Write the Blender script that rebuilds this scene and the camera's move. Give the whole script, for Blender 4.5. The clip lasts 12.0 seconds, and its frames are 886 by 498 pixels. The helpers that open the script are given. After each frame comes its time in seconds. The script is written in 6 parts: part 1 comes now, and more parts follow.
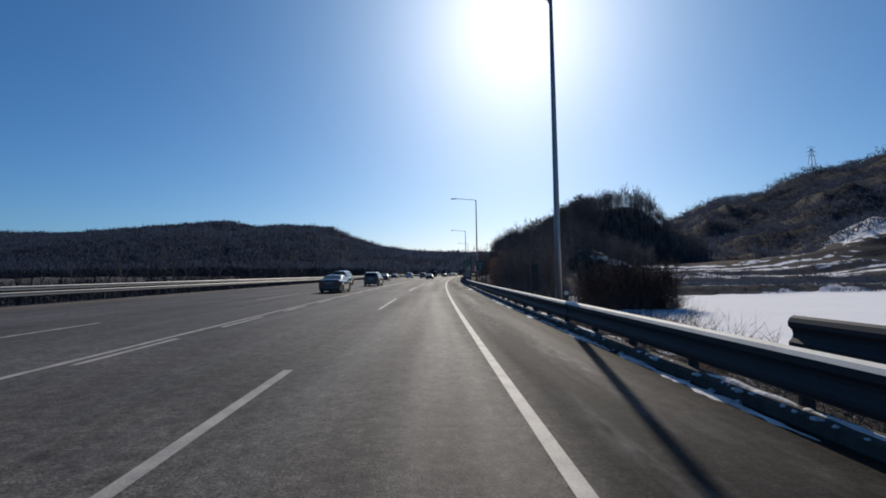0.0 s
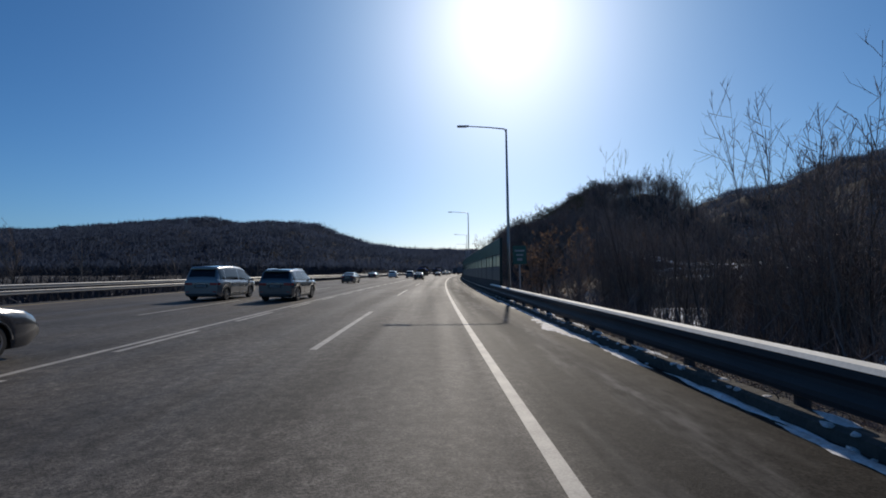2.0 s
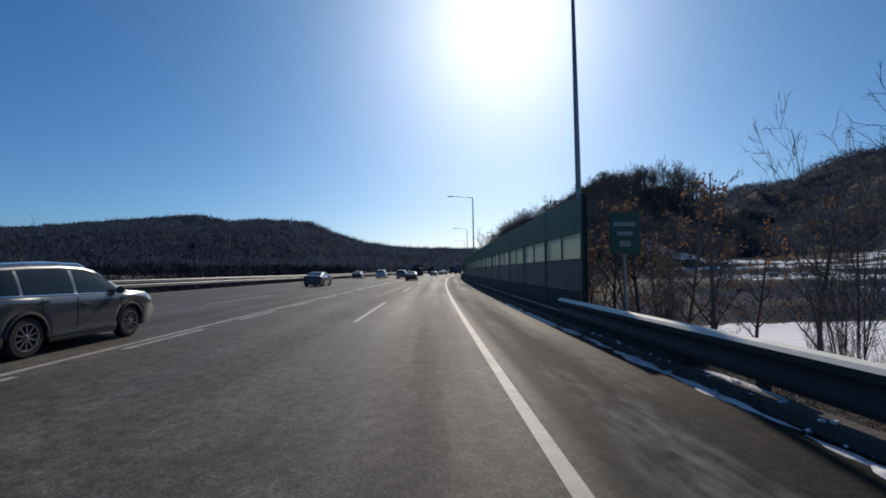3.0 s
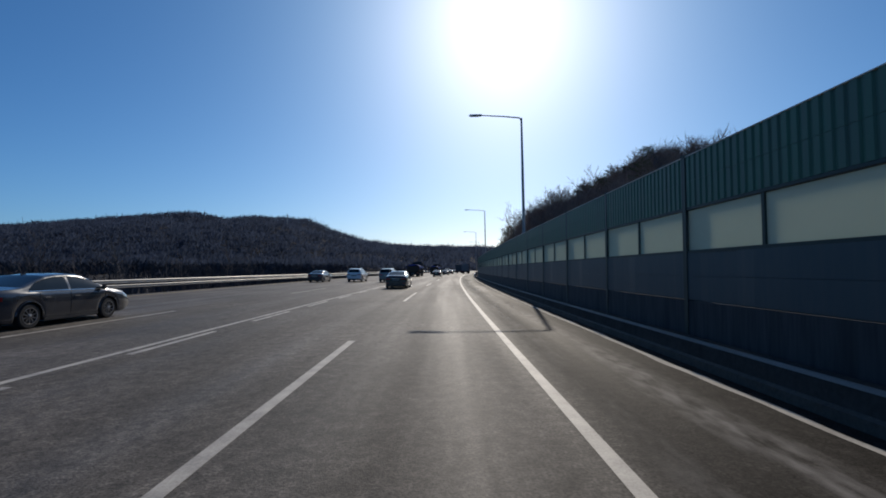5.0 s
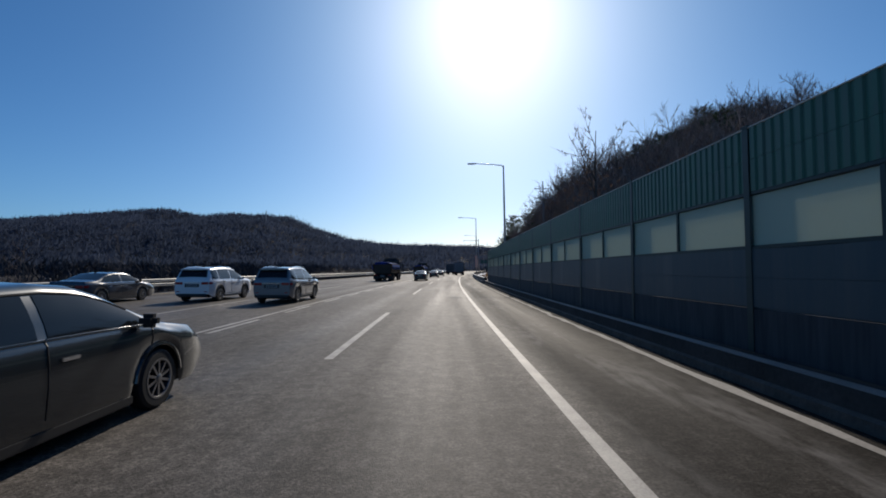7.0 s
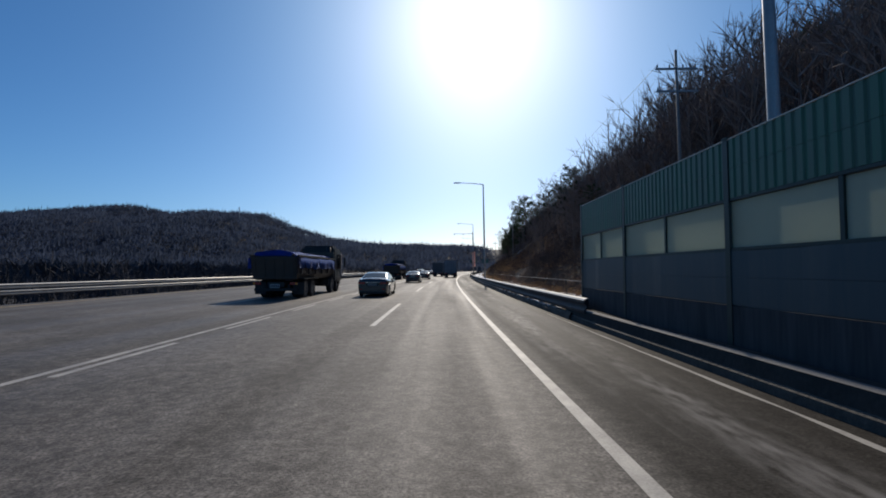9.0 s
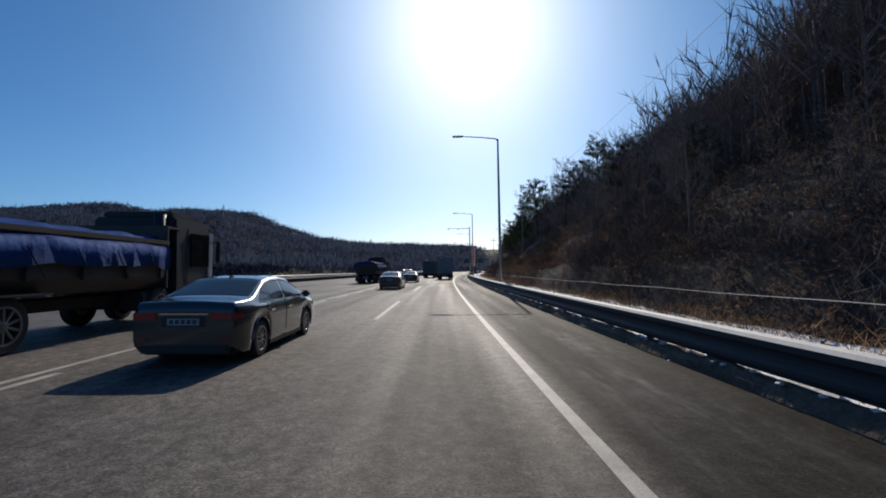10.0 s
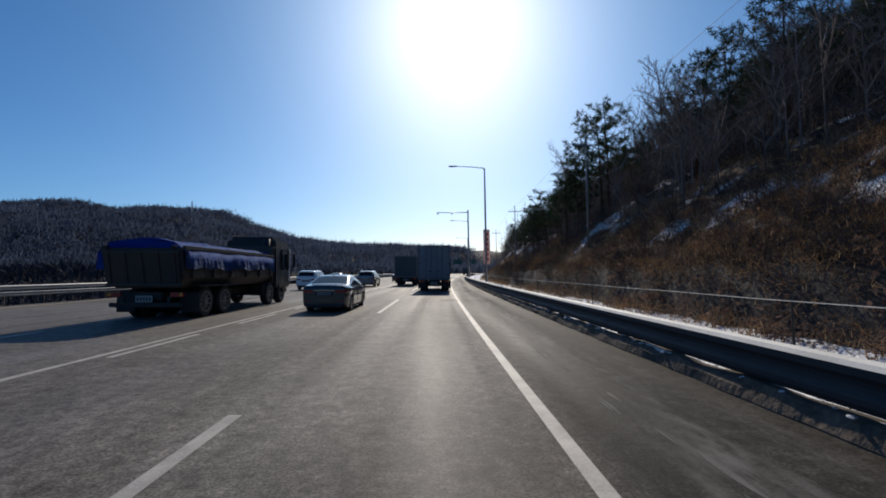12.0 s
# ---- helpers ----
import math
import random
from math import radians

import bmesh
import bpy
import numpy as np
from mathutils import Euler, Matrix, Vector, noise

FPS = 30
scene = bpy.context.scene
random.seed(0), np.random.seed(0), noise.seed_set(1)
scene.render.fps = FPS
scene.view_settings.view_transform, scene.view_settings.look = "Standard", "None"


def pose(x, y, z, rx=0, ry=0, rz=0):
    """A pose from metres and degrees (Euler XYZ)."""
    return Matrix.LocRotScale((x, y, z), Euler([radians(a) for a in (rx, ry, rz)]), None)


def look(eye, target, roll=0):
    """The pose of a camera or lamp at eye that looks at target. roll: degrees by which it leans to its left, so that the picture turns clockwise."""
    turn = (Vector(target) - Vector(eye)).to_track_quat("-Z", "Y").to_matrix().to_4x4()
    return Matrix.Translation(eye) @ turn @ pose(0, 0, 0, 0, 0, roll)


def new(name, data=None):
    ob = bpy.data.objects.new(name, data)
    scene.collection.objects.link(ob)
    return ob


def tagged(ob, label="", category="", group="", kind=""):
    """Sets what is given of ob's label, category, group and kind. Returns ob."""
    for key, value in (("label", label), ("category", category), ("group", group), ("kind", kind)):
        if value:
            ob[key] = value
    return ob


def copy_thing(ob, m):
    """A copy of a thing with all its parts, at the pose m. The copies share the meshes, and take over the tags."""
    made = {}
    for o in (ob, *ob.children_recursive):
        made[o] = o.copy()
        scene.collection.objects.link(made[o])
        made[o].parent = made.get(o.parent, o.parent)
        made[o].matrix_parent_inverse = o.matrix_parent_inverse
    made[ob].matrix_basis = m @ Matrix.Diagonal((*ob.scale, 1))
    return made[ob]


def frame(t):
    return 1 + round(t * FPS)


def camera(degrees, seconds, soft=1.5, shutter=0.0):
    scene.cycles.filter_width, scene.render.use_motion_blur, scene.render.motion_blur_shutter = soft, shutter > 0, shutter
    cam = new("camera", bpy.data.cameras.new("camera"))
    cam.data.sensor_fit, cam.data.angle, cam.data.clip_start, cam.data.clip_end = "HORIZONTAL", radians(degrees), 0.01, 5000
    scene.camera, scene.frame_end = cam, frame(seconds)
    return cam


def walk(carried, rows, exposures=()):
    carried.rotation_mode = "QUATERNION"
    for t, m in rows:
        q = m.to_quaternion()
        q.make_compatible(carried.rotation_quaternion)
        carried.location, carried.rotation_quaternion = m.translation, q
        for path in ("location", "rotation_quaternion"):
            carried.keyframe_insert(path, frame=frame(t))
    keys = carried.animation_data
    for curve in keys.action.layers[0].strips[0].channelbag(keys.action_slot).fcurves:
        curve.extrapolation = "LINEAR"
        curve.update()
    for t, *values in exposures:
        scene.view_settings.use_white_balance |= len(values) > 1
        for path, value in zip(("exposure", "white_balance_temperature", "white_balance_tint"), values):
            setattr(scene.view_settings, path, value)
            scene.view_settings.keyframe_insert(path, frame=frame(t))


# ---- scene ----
# ======================================================================
# Road frame: s runs along the right edge line, u to the right of it
# ======================================================================
CURVE = 6.9e-4          # the motorway bends gently to the right
RADIUS = 1.0 / CURVE
BANK = 0.015            # left lanes lie higher


def road_point(s, u, z=0.0):
    a = CURVE * s
    return Vector((RADIUS - (RADIUS - u) * math.cos(a), (RADIUS - u) * math.sin(a), z))


def road_z(u):
    return -BANK * max(min(u, 3.2), -21.0)


def road_matrix(s, u, z=0.0, turn=0.0):
    """A pose on the road: local y ahead, local x to the right, lying in the banked surface."""
    m = Matrix.Translation(road_point(s, u, road_z(u) + z))
    return m @ Matrix.Rotation(-CURVE * s - radians(turn), 4, "Z") @ Matrix.Rotation(math.atan(BANK), 4, "Y")


# ---- camera and its drive: seconds, s, u, yaw to the right, pitch up ----
EYE = 1.5
DRIVE = [
    (0.0, 0.00, -1.04, 1.80, 3.09),
    (0.5, 7.48, -1.04, 1.62, 3.04),
    (1.0, 14.99, -1.03, 1.44, 3.00),
    (1.5, 22.54, -1.00, 1.62, 2.95),
    (2.0, 30.15, -0.98, 1.80, 2.87),
    (2.5, 37.83, -0.97, 1.92, 2.80),
    (3.0, 45.59, -1.00, 1.80, 2.77),
    (3.5, 53.44, -1.08, 1.42, 2.73),
    (4.0, 61.38, -1.17, 1.04, 2.70),
    (4.5, 69.43, -1.25, 0.67, 2.67),
    (5.0, 77.58, -1.33, 0.29, 2.64),
    (5.5, 85.84, -1.34, 0.32, 2.63),
    (6.0, 94.22, -1.34, 0.36, 2.65),
    (6.5, 102.71, -1.34, 0.40, 2.66),
    (7.0, 111.31, -1.34, 0.43, 2.67),
    (7.5, 120.02, -1.37, 0.54, 2.68),
    (8.0, 128.84, -1.40, 0.65, 2.69),
    (8.5, 137.76, -1.43, 0.76, 2.70),
    (9.0, 146.77, -1.46, 0.86, 2.71),
    (9.5, 155.87, -1.42, 0.86, 2.72),
    (10.0, 165.05, -1.38, 1.15, 2.72),
    (10.5, 174.29, -1.34, 1.44, 2.73),
    (11.0, 183.59, -1.31, 1.42, 2.80),
    (11.5, 192.93, -1.21, 1.39, 2.88),
    (12.0, 202.30, -1.16, 1.37, 2.95),
]
cam = camera(89.1, 12.0, soft=1.8)
walk(cam, [(t, road_matrix(s, u, EYE, yaw) @ pose(0, 0, 0, 90 + pitch)) for t, s, u, yaw, pitch in DRIVE],
     [(0.0, 0.0), (3.0, 0.02), (5.0, 0.10), (7.0, 0.11), (9.0, 0.16), (10.9, 0.15), (11.0, 0.06), (11.1, 0.15), (12.0, 0.16)])

# ---- sun and sky ----
SUN_AZ, SUN_EL = radians(11.8), radians(32.0)
world = bpy.data.worlds.new("winter_sky")
scene.world = world
world.use_nodes = True
wn = world.node_tree.nodes
sky = wn.new("ShaderNodeTexSky")
sky.sky_type = "NISHITA"
sky.sun_disc = False
sky.altitude = 400
sky.sun_elevation, sky.sun_rotation = SUN_EL, SUN_AZ
sky.air_density, sky.dust_density, sky.ozone_density = 0.85, 1.45, 1.6
wn["Background"].inputs["Strength"].default_value = 0.066
# a dry, deep blue winter sky with a white glow round the sun
links = world.node_tree.links
split, merge = wn.new("ShaderNodeSeparateColor"), wn.new("ShaderNodeCombineColor")
links.new(sky.outputs[0], split.inputs[0])
for channel, depth, gain in ((0, 1.35, 0.30), (1, 1.10, 0.745), (2, 1.0, 1.25)):
    power, scale = wn.new("ShaderNodeMath"), wn.new("ShaderNodeMath")
    power.operation, scale.operation = "POWER", "MULTIPLY"
    power.inputs[1].default_value, scale.inputs[1].default_value = depth, gain
    links.new(split.outputs[channel], power.inputs[0])
    links.new(power.outputs[0], scale.inputs[0])
    links.new(scale.outputs[0], merge.inputs[channel])
links.new(merge.outputs[0], wn["Background"].inputs["Color"])
sun_data = bpy.data.lights.new("sun", "SUN")
sun_data.energy, sun_data.angle, sun_data.color = 3.0, radians(0.53), (1.0, 0.90, 0.77)
sun = new("sun", sun_data)
to_sun = Vector((math.sin(SUN_AZ) * math.cos(SUN_EL), math.cos(SUN_AZ) * math.cos(SUN_EL), math.sin(SUN_EL)))
sun.matrix_world = look(to_sun * 100, (0, 0, 0))

# ======================================================================
# Materials
# ======================================================================
def material(name, base, rough=0.7, metal=0.0, vary=0.0, scale=3.0, fine=60.0, bump=0.0, bump_scale=None, tint=None, spec=0.5,
             island=False, coat=0.0, runs=False):
    """A surface with variation at two scales (vary) towards tint, and fine relief (bump, metres)."""
    m = bpy.data.materials.new(name)
    m.use_nodes = True
    n, l = m.node_tree.nodes, m.node_tree.links
    b = n["Principled BSDF"]
    b.inputs["Roughness"].default_value = rough
    b.inputs["Metallic"].default_value = metal
    b.inputs["Specular IOR Level"].default_value = spec
    b.inputs["Coat Weight"].default_value = coat
    b.inputs["Coat Roughness"].default_value = 0.05
    b.inputs["Base Color"].default_value = (*base, 1)
    if vary or bump:
        pos = n.new("ShaderNodeTexCoord").outputs["Object"]
        if runs:                                 # dirt that has run down the face
            drawn = n.new("ShaderNodeMapping")
            drawn.inputs["Scale"].default_value = (3.0, 3.0, 0.25)
            l.new(pos, drawn.inputs["Vector"])
            pos = drawn.outputs[0]
        big = n.new("ShaderNodeTexNoise")
        big.inputs["Scale"].default_value, big.inputs["Detail"].default_value = scale, 4
        small = n.new("ShaderNodeTexNoise")
        small.inputs["Scale"].default_value, small.inputs["Detail"].default_value = fine, 3
        l.new(pos, big.inputs["Vector"])
        l.new(pos, small.inputs["Vector"])
    if vary:
        add = n.new("ShaderNodeMath")
        add.operation = "MULTIPLY_ADD"
        l.new(small.outputs["Fac"], add.inputs[0])
        add.inputs[1].default_value = 0.6
        l.new(big.outputs["Fac"], add.inputs[2])
        ramp = n.new("ShaderNodeMapRange")
        ramp.inputs["From Min"].default_value, ramp.inputs["From Max"].default_value = 0.5, 1.1
        ramp.inputs["To Max"].default_value = vary
        l.new(add.outputs[0], ramp.inputs["Value"])
        mix = n.new("ShaderNodeMix")
        mix.data_type = "RGBA"
        mix.inputs["A"].default_value = (*base, 1)
        mix.inputs["B"].default_value = (*(tint or [c * 0.45 for c in base]), 1)
        l.new(ramp.outputs[0], mix.inputs["Factor"])
        out = mix.outputs["Result"]
        if island:
            geo = n.new("ShaderNodeObjectInfo").outputs["Random"] if island == "object" else n.new("ShaderNodeNewGeometry").outputs["Random Per Island"]
            hsv = n.new("ShaderNodeHueSaturation")
            span = n.new("ShaderNodeMapRange")
            span.inputs["To Min"].default_value, span.inputs["To Max"].default_value = 0.6, 1.4
            l.new(geo, span.inputs["Value"])
            l.new(span.outputs[0], hsv.inputs["Value"])
            l.new(out, hsv.inputs["Color"])
            out = hsv.outputs[0]
        l.new(out, b.inputs["Base Color"])
    if bump:
        bp = n.new("ShaderNodeBump")
        bp.inputs["Strength"].default_value, bp.inputs["Distance"].default_value = 1.0, bump
        src = small
        if bump_scale:
            src = n.new("ShaderNodeTexNoise")
            src.inputs["Scale"].default_value, src.inputs["Detail"].default_value = bump_scale, 3
            l.new(pos, src.inputs["Vector"])
        l.new(src.outputs["Fac"], bp.inputs["Height"])
        l.new(bp.outputs[0], b.inputs["Normal"])
    return m


def asphalt_material():
    """Worn asphalt: stone chips, long darker wheel tracks along the lanes, sealed cracks, pale salt dust."""
    m = bpy.data.materials.new("asphalt")
    m.use_nodes = True
    n, l = m.node_tree.nodes, m.node_tree.links
    b = n["Principled BSDF"]
    b.inputs["Roughness"].default_value = 0.62
    b.inputs["Specular IOR Level"].default_value = 0.20
    uv = n.new("ShaderNodeTexCoord").outputs["UV"]      # metres: x across, y along

    def noise_tex(sx, sy, scale, detail):
        mp = n.new("ShaderNodeMapping")
        mp.inputs["Scale"].default_value = (sx, sy, 1)
        l.new(uv, mp.inputs["Vector"])
        t = n.new("ShaderNodeTexNoise")
        t.inputs["Scale"].default_value, t.inputs["Detail"].default_value = scale, detail
        l.new(mp.outputs[0], t.inputs["Vector"])
        return t.outputs["Fac"]

    def stretch(v, a, c, lo, hi):
        r = n.new("ShaderNodeMapRange")
        for k, x in zip(("From Min", "From Max", "To Min", "To Max"), (a, c, lo, hi)):
            r.inputs[k].default_value = x
        l.new(v, r.inputs["Value"])
        return r.outputs[0]

    def mult(a, c):
        x = n.new("ShaderNodeMath")
        x.operation = "MULTIPLY"
        l.new(a, x.inputs[0])
        l.new(c, x.inputs[1])
        return x.outputs[0]

    chips = mult(stretch(noise_tex(1, 1, 38, 5), 0.32, 0.68, 0.40, 1.65), stretch(noise_tex(1, 0.8, 6, 6), 0.3, 0.7, 0.60, 1.42))
    streak = stretch(noise_tex(1.1, 0.03, 0.9, 4), 0.3, 0.7, 0.86, 1.14)
    patch = stretch(noise_tex(1, 0.7, 0.30, 7), 0.35, 0.65, 0.74, 1.25)
    mottle = mult(stretch(noise_tex(1, 1, 13, 2), 0.3, 0.7, 0.68, 1.32), stretch(noise_tex(1, 0.9, 1.6, 3), 0.3, 0.7, 0.82, 1.18))
    v = mult(mult(mult(chips, mottle), streak), patch)
    across = n.new("ShaderNodeSeparateXYZ")
    l.new(uv, across.inputs[0])
    v = mult(v, stretch(across.outputs["Y"], 90, 185, 1.0, 1.4))         # surfacing is paler further on
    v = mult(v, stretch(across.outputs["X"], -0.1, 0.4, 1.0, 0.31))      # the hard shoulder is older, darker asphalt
    col = n.new("ShaderNodeMix")
    col.data_type, col.blend_type = "RGBA", "MULTIPLY"
    col.inputs["Factor"].default_value = 1.0
    col.inputs["A"].default_value = (0.0725, 0.0645, 0.0565, 1)
    l.new(v, col.inputs["B"])
    l.new(col.outputs["Result"], b.inputs["Base Color"])
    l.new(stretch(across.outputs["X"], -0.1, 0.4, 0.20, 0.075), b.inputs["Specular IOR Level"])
    rg = stretch(streak, 0.86, 1.14, 0.80, 0.60)
    l.new(rg, b.inputs["Roughness"])
    # dried salt and grit on the hard shoulder
    sep = n.new("ShaderNodeSeparateXYZ")
    l.new(uv, sep.inputs[0])
    shoulder = mult(stretch(sep.outputs["X"], 0.2, 0.8, 0, 1), stretch(sep.outputs["X"], 2.3, 1.4, 0, 1))
    crust = mult(mult(stretch(noise_tex(1.5, 0.16, 1.1, 7), 0.47, 0.66, 0, 1), stretch(noise_tex(4, 1.2, 1.6, 6), 0.34, 0.64, 0, 1)), shoulder)
    dusty = n.new("ShaderNodeMix")
    dusty.data_type = "RGBA"
    l.new(crust, dusty.inputs["Factor"])
    l.new(col.outputs["Result"], dusty.inputs["A"])
    dusty.inputs["B"].default_value = (0.19, 0.178, 0.165, 1)
    l.new(dusty.outputs["Result"], b.inputs["Base Color"])
    bp = n.new("ShaderNodeBump")
    bp.inputs["Strength"].default_value, bp.inputs["Distance"].default_value = 0.7, 0.006
    l.new(noise_tex(1, 1, 70, 3), bp.inputs["Height"])
    l.new(bp.outputs[0], b.inputs["Normal"])
    return m


def ground_material():
    """Brown winter earth, dead grass and leaf litter with drifts of snow on the level parts."""
    m = bpy.data.materials.new("winter_ground")
    m.use_nodes = True
    n, l = m.node_tree.nodes, m.node_tree.links
    b = n["Principled BSDF"]
    b.inputs["Roughness"].default_value = 0.9
    b.inputs["Specular IOR Level"].default_value = 0.15
    pos = n.new("ShaderNodeTexCoord").outputs["Object"]
    grain = n.new("ShaderNodeTexNoise")
    grain.inputs["Scale"].default_value, grain.inputs["Detail"].default_value = 0.9, 9
    l.new(pos, grain.inputs["Vector"])
    ramp = n.new("ShaderNodeValToRGB")
    e = ramp.color_ramp.elements
    e[0].position, e[0].color = 0.34, (0.030, 0.022, 0.017, 1)
    e[1].position, e[1].color = 0.72, (0.27, 0.16, 0.08, 1)
    mid = e.new(0.52)
    mid.color = (0.105, 0.066, 0.042, 1)
    l.new(grain.outputs["Fac"], ramp.inputs["Fac"])
    snow_at = n.new("ShaderNodeAttribute")
    snow_at.attribute_name = "snow"
    drift = n.new("ShaderNodeTexNoise")
    drift.inputs["Scale"].default_value, drift.inputs["Detail"].default_value = 0.35, 8
    l.new(pos, drift.inputs["Vector"])
    add = n.new("ShaderNodeMath")
    add.operation = "ADD"
    l.new(snow_at.outputs["Fac"], add.inputs[0])
    l.new(drift.outputs["Fac"], add.inputs[1])
    edge = n.new("ShaderNodeMapRange")
    edge.inputs["From Min"].default_value, edge.inputs["From Max"].default_value = 0.98, 1.06
    l.new(add.outputs[0], edge.inputs["Value"])
    mix = n.new("ShaderNodeMix")
    mix.data_type = "RGBA"
    l.new(edge.outputs[0], mix.inputs["Factor"])
    l.new(ramp.outputs[0], mix.inputs["A"])
    mix.inputs["B"].default_value = (0.93, 0.92, 0.91, 1)
    l.new(mix.outputs["Result"], b.inputs["Base Color"])
    # leaf litter and brush under the woods, with painted shade mixed in
    mould_shade_at = n.new("ShaderNodeAttribute")
    mould_shade_at.attribute_name = "mould_shade"
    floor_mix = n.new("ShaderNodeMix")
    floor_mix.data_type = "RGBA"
    l.new(mould_shade_at.outputs["Fac"], floor_mix.inputs["Factor"])
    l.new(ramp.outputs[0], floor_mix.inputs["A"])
    litter_shade = n.new("ShaderNodeMix")
    litter_shade.data_type = "RGBA"
    litter_shade.inputs["A"].default_value, litter_shade.inputs["B"].default_value = (0.022, 0.021, 0.021, 1), (0.070, 0.062, 0.058, 1)
    l.new(grain.outputs["Fac"], litter_shade.inputs["Factor"])
    l.new(litter_shade.outputs["Result"], floor_mix.inputs["B"])
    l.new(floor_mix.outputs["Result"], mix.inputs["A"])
    bp = n.new("ShaderNodeBump")
    bp.inputs["Distance"].default_value = 0.15
    l.new(grain.outputs["Fac"], bp.inputs["Height"])
    l.new(bp.outputs[0], b.inputs["Normal"])
    return m


ASPHALT = asphalt_material()
GROUND = ground_material()
PAINT_WHITE = material("road_paint_white", (0.46, 0.43, 0.375), 0.65, vary=0.9, scale=2.6, fine=45, tint=(0.16, 0.15, 0.14), bump=0.002)
PAINT_YELLOW = material("road_paint_yellow", (0.62, 0.42, 0.12), 0.6, vary=0.6, scale=2.0, fine=45, tint=(0.2, 0.16, 0.1))
CONCRETE = material("concrete", (0.22, 0.205, 0.19), 0.85, vary=0.8, scale=1.2, fine=40, tint=(0.13, 0.115, 0.10), bump=0.004)
SNOW = material("old_snow", (0.80, 0.81, 0.83), 0.75, vary=0.85, scale=4.0, fine=25, tint=(0.28, 0.25, 0.22), bump=0.02, bump_scale=14)
SALT = material("pale_salt_stain", (0.44, 0.415, 0.37), 0.9, vary=0.9, scale=1.1, fine=22, tint=(0.20, 0.185, 0.165))
SALT_FILM = material("thin_salt_film", (0.15, 0.143, 0.132), 0.85, vary=0.9, scale=3.0, fine=40, tint=(0.085, 0.08, 0.075), spec=0.2)
# Shade of the backlit rail face is put into this near-black steel.
SHADED_STEEL = material("shaded_galvanised_steel", (0.036, 0.039, 0.045), 0.7, 0.1, vary=0.6, scale=2.5, fine=30, tint=(0.06, 0.06, 0.062), bump=0.001, spec=0.25)
# The same steel for the median, with sunlight put into its paler colour.
SUNLIT_STEEL = material("sunlit_galvanised_steel", (0.42, 0.41, 0.39), 0.5, 0.3, vary=0.5, scale=2.5, fine=30, tint=(0.22, 0.21, 0.2))
# Pale dust colour with the sunlight on upward edges mixed in.
SUNLIT_DUST = material("dusty_sunlit_steel", (0.84, 0.80, 0.70), 0.7, 0.0, vary=0.6, scale=2.5, fine=30, tint=(0.45, 0.42, 0.36), bump=0.002)
POLE_STEEL = material("painted_pole_steel", (0.30, 0.31, 0.32), 0.45, 0.6, vary=0.5, scale=2, fine=30)
LAMP_GLASS = material("lamp_lens", (0.75, 0.75, 0.72), 0.25)
BARRIER_GREEN = material("barrier_green_paint", (0.036, 0.150, 0.084), 0.5, 0.1, vary=0.9, scale=0.8, fine=6, tint=(0.075, 0.10, 0.08), runs=True)
BARRIER_DARK = material("barrier_dark_panel", (0.022, 0.050, 0.064), 0.5, 0.1, vary=1.0, scale=0.7, fine=5, tint=(0.052, 0.070, 0.074), runs=True)
BARRIER_POST = material("barrier_post_paint", (0.03, 0.05, 0.045), 0.5, 0.3, vary=0.5, scale=3, fine=30)
BARRIER_BASE = material("dark_barrier_base", (0.085, 0.080, 0.082), 0.8, vary=1.0, scale=0.9, fine=6, runs=True, tint=(0.03, 0.03, 0.032), bump=0.003, spec=0.2)
BARRIER_GLASS = material("dusty_clear_panel", (0.55, 0.59, 0.47), 0.4, vary=0.6, scale=1.2, fine=9, tint=(0.40, 0.43, 0.34), spec=0.5)
BARK = material("grey_brown_bark", (0.16, 0.137, 0.122), 0.9, vary=0.8, scale=1.5, fine=30, tint=(0.08, 0.066, 0.056), island="object", spec=0.08)
TWIG = material("bare_twigs", (0.25, 0.205, 0.185), 0.9, vary=0.8, scale=0.4, fine=5, tint=(0.12, 0.092, 0.08), island=True, spec=0.08)
PINE_BARK = material("pine_bark", (0.10, 0.058, 0.036), 0.9, vary=0.7, scale=2.0, fine=20, spec=0.08)
NEEDLES = material("pine_needles", (0.048, 0.075, 0.036), 0.8, vary=0.7, scale=1.0, fine=8, tint=(0.075, 0.085, 0.035), island="object", spec=0.08)
DRY_LEAF = material("dead_oak_leaves", (0.22, 0.14, 0.09), 0.85, vary=0.7, scale=0.8, fine=6, tint=(0.09, 0.05, 0.028), island=True, spec=0.08)
FAR_BRUSH = material("dark_far_brush", (0.050, 0.052, 0.062), 0.95, vary=0.8, scale=0.06, fine=0.8, tint=(0.026, 0.027, 0.032), island=True, spec=0.05)
# The blue of distance haze is put into this woods colour.
HAZY_WOODS = material("hazed_bare_woods", (0.076, 0.097, 0.146), 0.95, vary=0.8, scale=0.02, fine=0.3, tint=(0.044, 0.054, 0.076), spec=0.08)
# Darker version of the twig colour, with backlit shade put into it.
SHADED_BRUSH = material("shaded_brown_brush", (0.105, 0.082, 0.074), 0.9, vary=0.8, scale=0.4, fine=5, tint=(0.040, 0.031, 0.028), island=True, spec=0.05)
RUST = material("rust_brown_shrub_leaves", (0.185, 0.122, 0.092), 0.85, vary=0.8, scale=0.25, fine=3, tint=(0.095, 0.066, 0.055), island=True, spec=0.08)
DARK_STONE = material("dark_shaded_stone", (0.060, 0.058, 0.056), 0.95, vary=0.8, scale=1.3, fine=18, tint=(0.025, 0.026, 0.024), bump=0.02, bump_scale=6, spec=0.08)
